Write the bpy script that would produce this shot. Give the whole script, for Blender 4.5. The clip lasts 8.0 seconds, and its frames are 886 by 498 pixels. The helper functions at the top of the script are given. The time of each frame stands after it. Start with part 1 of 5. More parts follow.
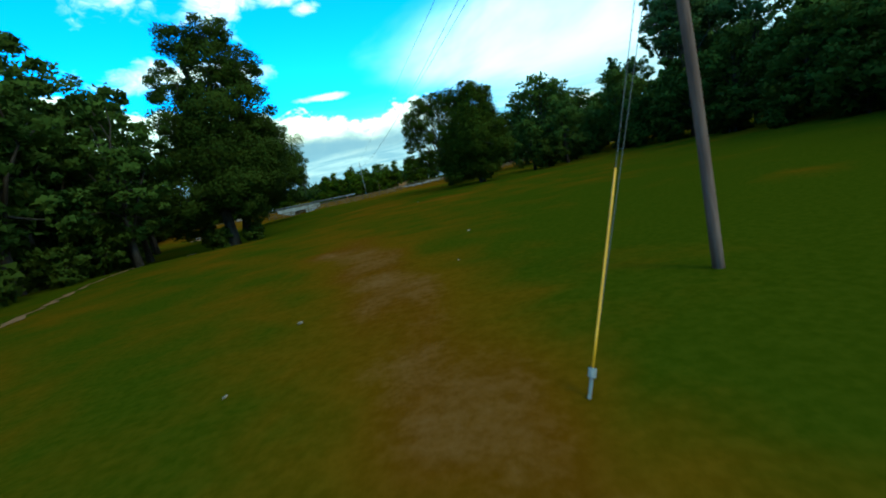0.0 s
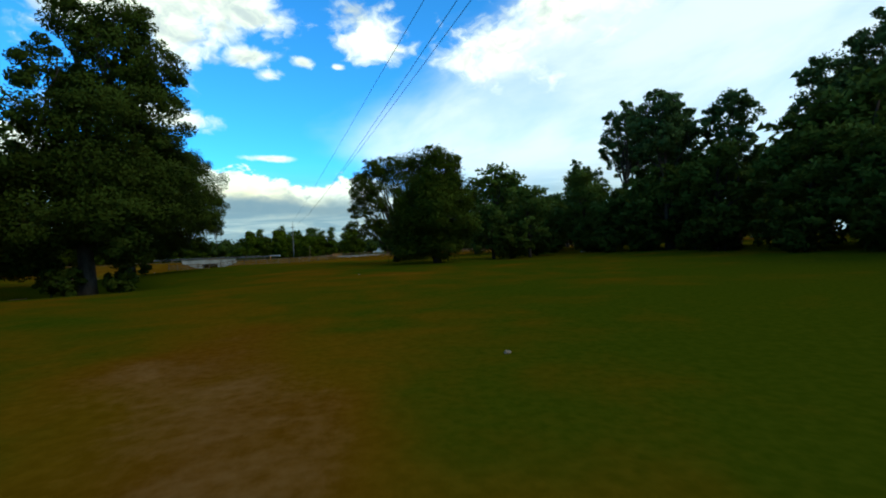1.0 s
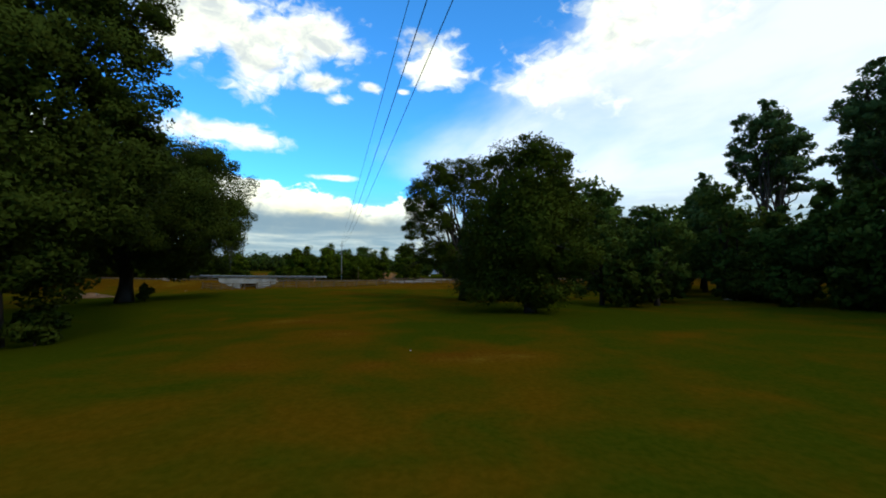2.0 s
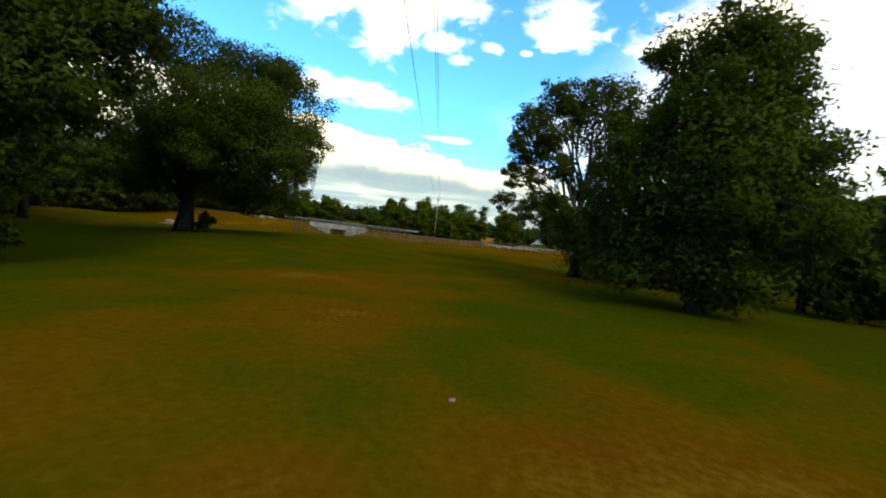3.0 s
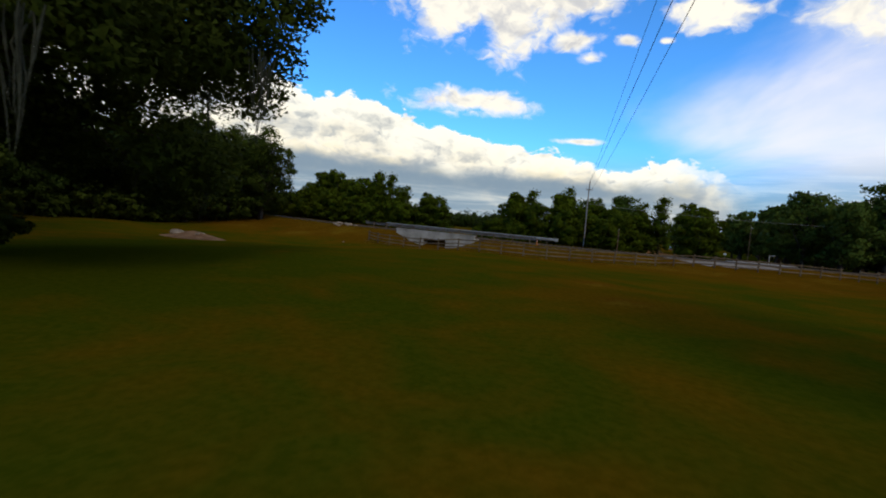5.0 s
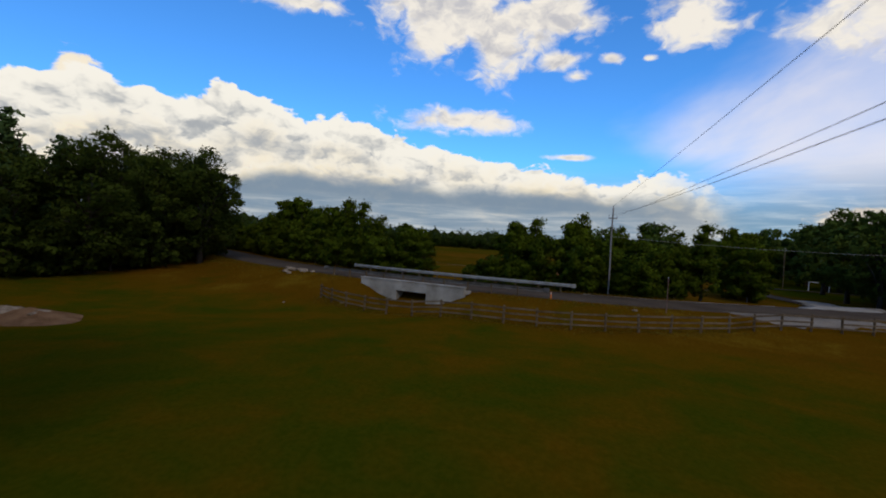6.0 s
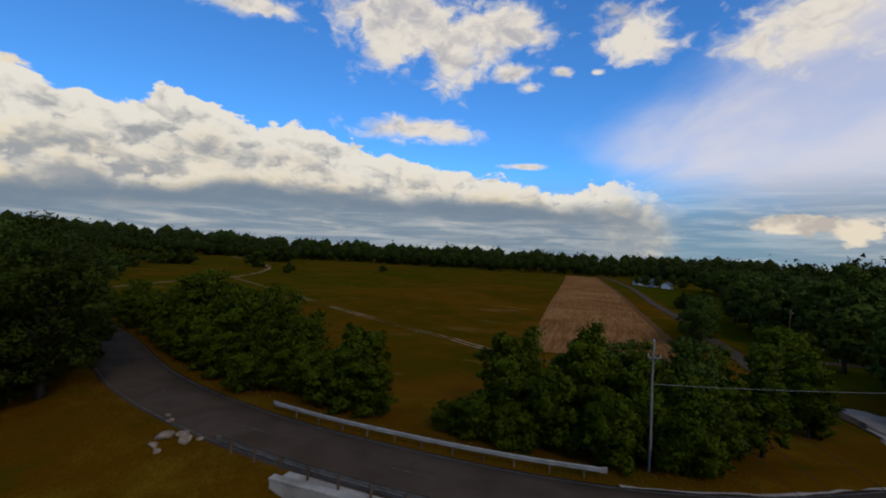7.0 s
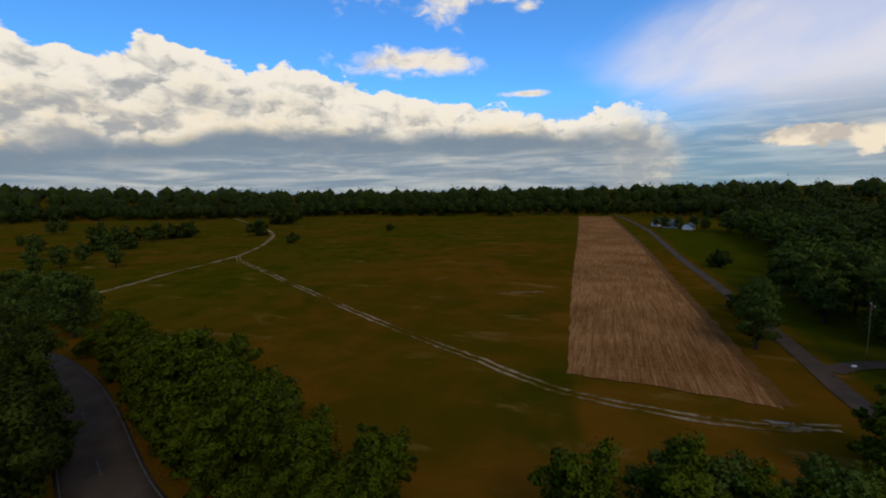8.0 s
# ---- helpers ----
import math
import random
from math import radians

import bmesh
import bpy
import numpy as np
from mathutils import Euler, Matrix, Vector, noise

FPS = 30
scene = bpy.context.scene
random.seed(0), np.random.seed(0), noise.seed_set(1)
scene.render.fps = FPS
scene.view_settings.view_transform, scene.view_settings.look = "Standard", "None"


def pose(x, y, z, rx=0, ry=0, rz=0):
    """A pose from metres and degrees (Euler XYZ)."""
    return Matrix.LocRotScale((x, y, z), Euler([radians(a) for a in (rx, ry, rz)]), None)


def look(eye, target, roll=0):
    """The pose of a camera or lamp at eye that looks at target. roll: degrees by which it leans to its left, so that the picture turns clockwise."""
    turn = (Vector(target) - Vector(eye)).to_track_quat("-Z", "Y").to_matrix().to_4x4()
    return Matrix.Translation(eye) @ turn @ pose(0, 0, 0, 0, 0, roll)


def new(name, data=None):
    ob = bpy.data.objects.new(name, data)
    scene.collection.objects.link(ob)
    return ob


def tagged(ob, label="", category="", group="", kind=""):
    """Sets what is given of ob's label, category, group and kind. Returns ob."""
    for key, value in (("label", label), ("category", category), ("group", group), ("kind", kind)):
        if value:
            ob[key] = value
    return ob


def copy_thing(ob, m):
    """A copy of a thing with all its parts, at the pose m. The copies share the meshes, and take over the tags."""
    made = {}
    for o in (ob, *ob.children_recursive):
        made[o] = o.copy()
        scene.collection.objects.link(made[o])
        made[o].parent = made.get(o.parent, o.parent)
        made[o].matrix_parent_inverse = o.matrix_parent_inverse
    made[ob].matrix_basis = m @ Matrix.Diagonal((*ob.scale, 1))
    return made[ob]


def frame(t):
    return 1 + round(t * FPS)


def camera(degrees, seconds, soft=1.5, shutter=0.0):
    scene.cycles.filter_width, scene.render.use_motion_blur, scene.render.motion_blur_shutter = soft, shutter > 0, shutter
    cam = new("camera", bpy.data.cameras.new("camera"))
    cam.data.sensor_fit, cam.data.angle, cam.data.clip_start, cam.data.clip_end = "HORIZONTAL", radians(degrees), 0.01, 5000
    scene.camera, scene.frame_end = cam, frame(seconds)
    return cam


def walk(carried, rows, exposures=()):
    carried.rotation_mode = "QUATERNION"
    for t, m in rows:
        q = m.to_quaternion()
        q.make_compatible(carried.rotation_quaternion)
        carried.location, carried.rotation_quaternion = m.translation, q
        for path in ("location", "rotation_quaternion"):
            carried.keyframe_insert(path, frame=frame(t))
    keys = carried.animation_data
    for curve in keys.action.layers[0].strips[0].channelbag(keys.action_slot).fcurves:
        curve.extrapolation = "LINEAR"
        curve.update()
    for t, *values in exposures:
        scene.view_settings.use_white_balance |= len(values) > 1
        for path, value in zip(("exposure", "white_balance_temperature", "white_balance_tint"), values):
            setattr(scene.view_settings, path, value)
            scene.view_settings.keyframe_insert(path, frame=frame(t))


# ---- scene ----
cam = camera(90.0, 8.0, soft=1.9, shutter=0.08)
PATH = [  # seconds, eye, target, lean to the left
    (0.0, (0.00, -0.00, 2.13), (0.00, 9.86, 0.45), -11.63),
    (0.5, (-0.54, 4.71, 2.35), (0.18, 14.60, 1.05), -5.23),
    (1.0, (-1.06, 9.11, 1.56), (0.74, 18.94, 1.53), -2.26),
    (1.2, (-1.18, 11.38, 1.51), (0.51, 21.23, 1.81), -1.14),
    (2.3, (-1.03, 27.38, 3.01), (-0.79, 37.37, 3.49), -0.42),
    (2.5, (-0.94, 29.20, 2.70), (-0.94, 39.20, 2.76), -0.73),
    (3.0, (-0.73, 33.32, 2.08), (-2.39, 43.17, 1.66), 6.80),
    (3.5, (-1.41, 40.90, 1.77), (-5.08, 50.18, 1.14), 7.77),
    (4.0, (-2.91, 47.99, 1.50), (-7.08, 57.06, 0.96), 7.15),
    (4.5, (-5.30, 53.96, 1.87), (-9.59, 62.98, 1.35), 6.90),
    (4.7, (-6.54, 55.96, 1.87), (-10.85, 64.96, 1.24), 6.20),
    (5.8, (-11.01, 69.02, 3.00), (-15.58, 77.91, 2.78), 3.51),
    (6.0, (-12.56, 71.20, 4.31), (-16.89, 80.21, 4.17), 3.62),
    (6.3, (-14.63, 75.26, 6.77), (-18.78, 84.36, 6.79), 3.57),
    (6.5, (-15.94, 77.97, 8.61), (-19.87, 87.16, 8.65), 3.46),
    (6.7, (-17.23, 80.40, 10.55), (-20.95, 89.68, 10.53), 3.33),
    (6.8, (-17.89, 81.56, 11.49), (-21.67, 90.82, 11.56), 3.11),
    (7.0, (-19.27, 83.83, 13.27), (-22.75, 93.21, 13.37), 2.87),
    (7.5, (-22.26, 89.24, 17.84), (-25.49, 98.70, 17.74), 1.68),
    (7.8, (-23.73, 91.82, 20.94), (-27.13, 101.19, 20.17), 0.05),
    (8.0, (-24.64, 93.43, 23.06), (-28.21, 102.68, 21.75), -1.20),
]
walk(cam, [(t, look(eye, target, roll)) for t, eye, target, roll in PATH],
     [(0.0, 0.78, 5650, -36), (0.5, 0.72, 5800, -37), (1.0, 0.27, 6400, -17), (2.5, 0.38, 7200, -6), (3.2, 1.1, 8700, -4), (3.8, 1.05, 8500, 0), (4.5, 0.4, 7300, 3), (6.0, -0.22, 6900, 8), (7.2, -0.47, 7000, 9), (8.0, -0.3, 7200, 9)])

# ---- light ----
SUN_EL, SUN_AZ = radians(38), radians(140)
sun = new("sun", bpy.data.lights.new("sun", "SUN"))
sun.data.energy, sun.data.angle, sun.data.color = 0.9, radians(14), (1.0, 0.86, 0.64)
sun.matrix_world = look((0, 0, 60), (-60 * math.sin(SUN_AZ), -60 * math.cos(SUN_AZ), 60 - 60 * math.tan(SUN_EL)))


class Nodes:
    """Short hand for node trees."""

    def __init__(self, tree):
        self.t = tree
        tree.nodes.clear()

    def add(self, kind, ins=None):
        n = self.t.nodes.new(kind)
        for k, v in (ins or {}).items():
            self.put(n, k, v)
        return n

    def put(self, n, k, v):
        if isinstance(v, bpy.types.NodeSocket):
            self.t.links.new(v, n.inputs[k])
        else:
            n.inputs[k].default_value = v

    def m(self, op, a, b=0.0, c=0.0, clamp=False):
        n = self.add("ShaderNodeMath", {0: a, 1: b, 2: c})
        n.operation, n.use_clamp = op, clamp
        return n.outputs[0]

    def step(self, x, lo, hi, to0=0.0, to1=1.0):
        n = self.add("ShaderNodeMapRange", {"Value": x, "From Min": lo, "From Max": hi, "To Min": to0, "To Max": to1})
        n.interpolation_type = "SMOOTHSTEP"
        return n.outputs[0]

    def lin(self, x, lo, hi, to0=0.0, to1=1.0):
        n = self.add("ShaderNodeMapRange", {"Value": x, "From Min": lo, "From Max": hi, "To Min": to0, "To Max": to1})
        return n.outputs[0]

    def mix(self, f, a, b, blend="MIX"):
        n = self.add("ShaderNodeMix")
        n.data_type, n.blend_type = "RGBA", blend
        for k, v in (("Factor_Float", f), ("A_Color", a), ("B_Color", b)):
            s = next(s for s in n.inputs if s.identifier == k)
            if isinstance(v, bpy.types.NodeSocket):
                self.t.links.new(v, s)
            else:
                s.default_value = v if k == "Factor_Float" else (*v, 1.0)[:4]
        return next(s for s in n.outputs if s.identifier == "Result_Color")

    def noise(self, vec, scale, detail=4.0, rough=0.55, distort=0.0):
        n = self.add("ShaderNodeTexNoise", {"Scale": scale, "Detail": detail, "Roughness": rough, "Distortion": distort})
        if vec is not None:
            self.t.links.new(vec, n.inputs["Vector"])
        return n.outputs["Fac"]

    def xyz(self, x, y, z=0.0):
        return self.add("ShaderNodeCombineXYZ", {0: x, 1: y, 2: z}).outputs[0]


def build_sky():
    world = bpy.data.worlds.new("sky")
    scene.world = world
    world.use_nodes = True
    n = Nodes(world.node_tree)
    gen = n.add("ShaderNodeTexCoord").outputs["Generated"]
    sep = n.add("ShaderNodeSeparateXYZ", {0: gen})
    x, y, z = sep.outputs
    deg = 57.2958
    az = n.m("MULTIPLY", n.m("ARCTAN2", x, y), deg)
    el = n.m("MULTIPLY", n.m("ARCSINE", z), deg)
    sky = n.add("ShaderNodeTexSky")
    sky.sky_type, sky.sun_disc = "NISHITA", False
    sky.sun_elevation, sky.sun_rotation = SUN_EL, SUN_AZ
    sky.air_density, sky.dust_density, sky.ozone_density = 1.0, 0.4, 3.0
    blue = n.mix(1.0, sky.outputs[0], (0.058, 0.152, 0.255), "MULTIPLY")
    def at(a, e):
        return n.xyz(n.m("MULTIPLY", a, 0.1), n.m("MULTIPLY", e, 0.16))

    def up(op, a, b):
        return n.m(op, a, b)

    # rounded billows: fractal cells on gently warped angles
    p = at(az, el)
    warp_a = up("MULTIPLY", up("SUBTRACT", n.noise(p, 2.6, 3.0, 0.55), 0.5), 5.0)
    warp_e = up("MULTIPLY", up("SUBTRACT", n.noise(at(up("ADD", az, 71.0), el), 2.6, 3.0, 0.55), 0.5), 3.0)
    wa, we = up("ADD", az, warp_a), up("ADD", el, warp_e)

    def cells(a, e):
        v = n.add("ShaderNodeTexVoronoi", {"Vector": at(a, e), "Scale": 1.15, "Detail": 3.5, "Roughness": 0.57, "Lacunarity": 2.3})
        v.feature, v.normalize = "F1", True
        return v.outputs["Distance"]

    here, sunward = cells(wa, we), cells(up("SUBTRACT", wa, 0.8), up("ADD", we, 1.0))
    knob = up("SUBTRACT", 0.32, here)
    swell = up("SUBTRACT", n.noise(p, 1.3, 4.0, 0.5, 0.2), n.noise(at(up("SUBTRACT", az, 1.6), up("ADD", el, 1.7)), 1.3, 4.0, 0.5, 0.2))
    relief = up("ADD", up("MULTIPLY", up("SUBTRACT", sunward, here), 4.6), up("MULTIPLY", swell, 1.6))
    fine = n.noise(p, 5.5, 4.0, 0.6, 0.3)

    def wave(shift, scale):
        return up("SUBTRACT", n.noise(at(up("ADD", az, shift), el), scale, 6.0, 0.55, 0.2), 0.5)

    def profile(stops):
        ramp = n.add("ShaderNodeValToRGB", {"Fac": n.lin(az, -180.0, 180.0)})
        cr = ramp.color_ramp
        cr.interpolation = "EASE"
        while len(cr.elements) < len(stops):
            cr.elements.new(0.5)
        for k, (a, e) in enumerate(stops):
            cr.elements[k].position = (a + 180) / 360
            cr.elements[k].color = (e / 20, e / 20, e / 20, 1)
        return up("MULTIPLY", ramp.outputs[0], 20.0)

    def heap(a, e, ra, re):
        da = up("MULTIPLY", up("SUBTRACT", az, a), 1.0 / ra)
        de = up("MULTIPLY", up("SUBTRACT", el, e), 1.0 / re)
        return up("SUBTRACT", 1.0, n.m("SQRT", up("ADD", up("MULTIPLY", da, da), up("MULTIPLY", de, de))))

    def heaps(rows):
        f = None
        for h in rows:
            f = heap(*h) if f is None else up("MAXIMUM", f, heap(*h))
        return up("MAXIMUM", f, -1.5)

    # thin grey layers over the horizon
    flat = n.noise(n.xyz(up("MULTIPLY", az, 0.05), up("MULTIPLY", el, 0.55)), 1.6, 7.0, 0.62, 0.5)
    thin = n.mix(n.step(flat, 0.40, 0.66), (0.235, 0.345, 0.49), (0.50, 0.58, 0.67))
    puff = n.step(up("ADD", up("MULTIPLY", knob, 2.4), up("MULTIPLY", up("SUBTRACT", flat, 0.5), 2.2)), 0.20, 0.75)
    thin = n.mix(up("MULTIPLY", puff, n.step(el, 2.0, 5.0, 0.25, 0.6)), thin, (0.82, 0.79, 0.75))
    # soft bright veil to the east, a wedge that opens upwards
    veil = n.noise(n.xyz(up("MULTIPLY", az, 0.045), up("MULTIPLY", up("SUBTRACT", el, up("MULTIPLY", az, 0.2)), 0.10)), 1.1, 5.0, 0.55, 0.3)
    rim = up("ADD", up("MULTIPLY", up("MAXIMUM", up("SUBTRACT", el, 15.0), 0.0), 1.5), up("MULTIPLY", up("MAXIMUM", up("SUBTRACT", 12.0, el), 0.0), 1.8))
    reach = up("ADD", up("SUBTRACT", up("ADD", az, 3.0), rim), up("MULTIPLY", up("SUBTRACT", veil, 0.5), 22.0))
    cir = up("MULTIPLY", n.step(reach, -3.0, 14.0), n.step(veil, 0.25, 0.60, 0.62, 1.0))
    cir = up("MULTIPLY", cir, n.step(az, 75.0, 120.0, 1.0, 0.3))
    c = n.mix(up("MULTIPLY", cir, 0.80), blue, (1.0, 0.96, 1.03))
    low_haze = n.step(up("SUBTRACT", n.lin(az, -40.0, 30.0, 7.2, 8.6), el), -3.4, 4.0, 0.0, 0.88)
    c = n.mix(low_haze, c, thin)
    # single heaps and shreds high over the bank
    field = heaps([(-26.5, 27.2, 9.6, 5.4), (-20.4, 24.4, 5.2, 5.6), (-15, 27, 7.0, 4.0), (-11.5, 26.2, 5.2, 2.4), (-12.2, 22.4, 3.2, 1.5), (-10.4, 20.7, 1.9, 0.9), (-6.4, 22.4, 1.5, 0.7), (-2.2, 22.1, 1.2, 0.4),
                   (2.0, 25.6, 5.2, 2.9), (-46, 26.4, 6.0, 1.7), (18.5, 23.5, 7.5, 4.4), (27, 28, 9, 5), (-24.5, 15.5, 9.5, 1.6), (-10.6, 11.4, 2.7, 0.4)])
    shred = up("SUBTRACT", n.noise(at(up("ADD", wa, 31.0), we), 2.1, 8.0, 0.58, 0.3), 0.5)
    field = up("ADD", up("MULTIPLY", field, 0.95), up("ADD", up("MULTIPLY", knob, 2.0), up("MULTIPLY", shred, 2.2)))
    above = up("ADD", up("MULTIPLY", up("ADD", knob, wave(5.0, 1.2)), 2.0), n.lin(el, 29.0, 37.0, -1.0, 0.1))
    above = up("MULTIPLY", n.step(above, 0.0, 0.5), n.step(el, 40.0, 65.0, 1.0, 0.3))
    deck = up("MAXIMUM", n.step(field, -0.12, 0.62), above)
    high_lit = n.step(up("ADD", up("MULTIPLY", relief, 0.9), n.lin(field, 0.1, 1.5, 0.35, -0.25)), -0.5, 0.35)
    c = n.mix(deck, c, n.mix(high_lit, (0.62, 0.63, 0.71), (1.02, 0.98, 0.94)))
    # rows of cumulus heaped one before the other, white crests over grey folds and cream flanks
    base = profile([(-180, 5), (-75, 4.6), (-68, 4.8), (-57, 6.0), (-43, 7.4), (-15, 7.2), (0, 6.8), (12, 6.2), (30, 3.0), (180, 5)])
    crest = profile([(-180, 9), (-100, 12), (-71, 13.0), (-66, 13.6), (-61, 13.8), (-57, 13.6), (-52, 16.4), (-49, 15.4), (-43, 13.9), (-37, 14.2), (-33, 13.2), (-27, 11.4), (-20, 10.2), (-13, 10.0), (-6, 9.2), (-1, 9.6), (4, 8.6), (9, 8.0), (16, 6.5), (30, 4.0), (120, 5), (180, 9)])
    fade = n.step(n.m("ABSOLUTE", az), 95.0, 140.0, 1.0, 0.5)
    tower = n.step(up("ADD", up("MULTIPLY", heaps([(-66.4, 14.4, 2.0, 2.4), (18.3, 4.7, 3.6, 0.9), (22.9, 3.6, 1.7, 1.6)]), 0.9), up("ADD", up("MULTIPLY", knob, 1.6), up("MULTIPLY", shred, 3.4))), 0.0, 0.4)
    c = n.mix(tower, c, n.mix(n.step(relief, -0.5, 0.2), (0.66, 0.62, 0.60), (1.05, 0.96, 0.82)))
    for share, shift, amp, folds, tint in ((1.06, 0.0, 1.15, 5.2, (1.02, 1.0, 0.95)), (0.60, 40.0, 1.8, 4.2, (1.04, 0.95, 0.79)), (0.22, 90.0, 1.5, 3.0, (1.0, 0.88, 0.66))):
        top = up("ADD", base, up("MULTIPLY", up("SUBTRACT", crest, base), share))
        bumps = up("ADD", up("MULTIPLY", knob, 8.0 * amp), up("MULTIPLY", wave(shift, 1.15), 5.0 * amp))
        depth = up("SUBTRACT", up("ADD", top, bumps), el)
        lit = n.step(up("ADD", up("ADD", up("MULTIPLY", relief, 1.5), up("MULTIPLY", up("SUBTRACT", fine, 0.5), 0.3)), n.lin(depth, 0.0, folds, 0.80, -0.45)), -0.75, 0.62)
        body = n.mix(lit, (0.455, 0.49, 0.548), n.mix(n.lin(depth, 0.0, folds), (1.06, 1.04, 1.0), tint))
        c = n.mix(up("MULTIPLY", up("MULTIPLY", n.step(up("ADD", az, up("MULTIPLY", shred, 9.0)), -1.0, 9.0, 1.0, 0.0), n.step(depth, 0.0, 0.5 if share > 1.0 else 1.0)), up("MULTIPLY", fade, 1.0 if share > 1.0 else 0.85)), c, body)
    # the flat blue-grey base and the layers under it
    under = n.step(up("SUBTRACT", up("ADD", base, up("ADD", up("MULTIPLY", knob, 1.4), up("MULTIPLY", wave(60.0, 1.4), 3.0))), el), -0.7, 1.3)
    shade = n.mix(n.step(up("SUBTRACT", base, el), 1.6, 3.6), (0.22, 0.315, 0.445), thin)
    c = n.mix(up("MULTIPLY", under, n.step(az, -4.0, 9.0, 0.92, 0.0)), c, shade)
    c = n.mix(n.step(el, -1.5, 0.2), (0.05, 0.06, 0.04), c)
    bg = n.add("ShaderNodeBackground", {"Color": c, "Strength": 1.0})
    out = n.add("ShaderNodeOutputWorld", {"Surface": bg.outputs[0]})


build_sky()


# ---- materials ----
def principled(name):
    m = bpy.data.materials.new(name)
    m.use_nodes = True
    n = Nodes(m.node_tree)
    b = n.add("ShaderNodeBsdfPrincipled")
    o = n.add("ShaderNodeOutputMaterial", {"Surface": b.outputs[0]})
    return m, n, b, o


def bumped(n, b, height, strength, dist):
    k = n.add("ShaderNodeBump", {"Height": height, "Strength": strength, "Distance": dist})
    n.put(b, "Normal", k.outputs[0])


def surface(name, dark, light, scale, rough=0.85, metal=0.0, grain=12.0, bump=0.3, dist=0.01, stretch=(1, 1, 1), random_tint=0.0):
    """A two-scale mottled material."""
    m, n, b, o = principled(name)
    co = n.add("ShaderNodeTexCoord").outputs["Object"]
    mp = n.add("ShaderNodeMapping", {"Vector": co, "Scale": stretch}).outputs[0]
    big, small = n.noise(mp, scale, 4.0), n.noise(mp, scale * grain, 5.0, 0.65)
    f = n.m("ADD", n.m("MULTIPLY", big, 0.6), n.m("MULTIPLY", small, 0.4))
    f = n.step(f, 0.32, 0.68)
    if random_tint:
        info = n.add("ShaderNodeObjectInfo").outputs["Random"]
        f = n.m("ADD", f, n.m("MULTIPLY", n.m("SUBTRACT", info, 0.5), random_tint), clamp=True)
    n.put(b, "Base Color", n.mix(f, dark, light))
    n.put(b, "Roughness", n.lin(small, 0.3, 0.7, rough - 0.08, min(1.0, rough + 0.08)))
    n.put(b, "Metallic", metal)
    n.put(b, "Specular IOR Level", 0.5 if rough < 0.7 else 0.02)
    bumped(n, b, small, bump, dist)
    return m


def leaf_material(name, dark, light, glow_share=0.25):
    m, n, b, o = principled(name)
    geo = n.add("ShaderNodeNewGeometry")
    rnd = geo.outputs["Random Per Island"]
    co = n.add("ShaderNodeTexCoord").outputs["Object"]
    clump = n.noise(co, 0.5, 3.0)
    obj = n.add("ShaderNodeObjectInfo").outputs["Random"]
    f = n.m("ADD", n.m("MULTIPLY", rnd, 0.5), n.m("MULTIPLY", n.step(clump, 0.3, 0.7), 0.35))
    f = n.m("ADD", f, n.m("MULTIPLY", obj, 0.15))
    col = n.mix(f, dark, light)
    n.put(b, "Base Color", col)
    n.put(b, "Roughness", 0.7)
    n.put(b, "Specular IOR Level", 0.04)
    tr = n.add("ShaderNodeBsdfTranslucent", {"Color": col})
    mx = n.add("ShaderNodeMixShader", {0: glow_share, 1: b.outputs[0], 2: tr.outputs[0]})
    n.put(o, "Surface", mx.outputs[0])
    return m


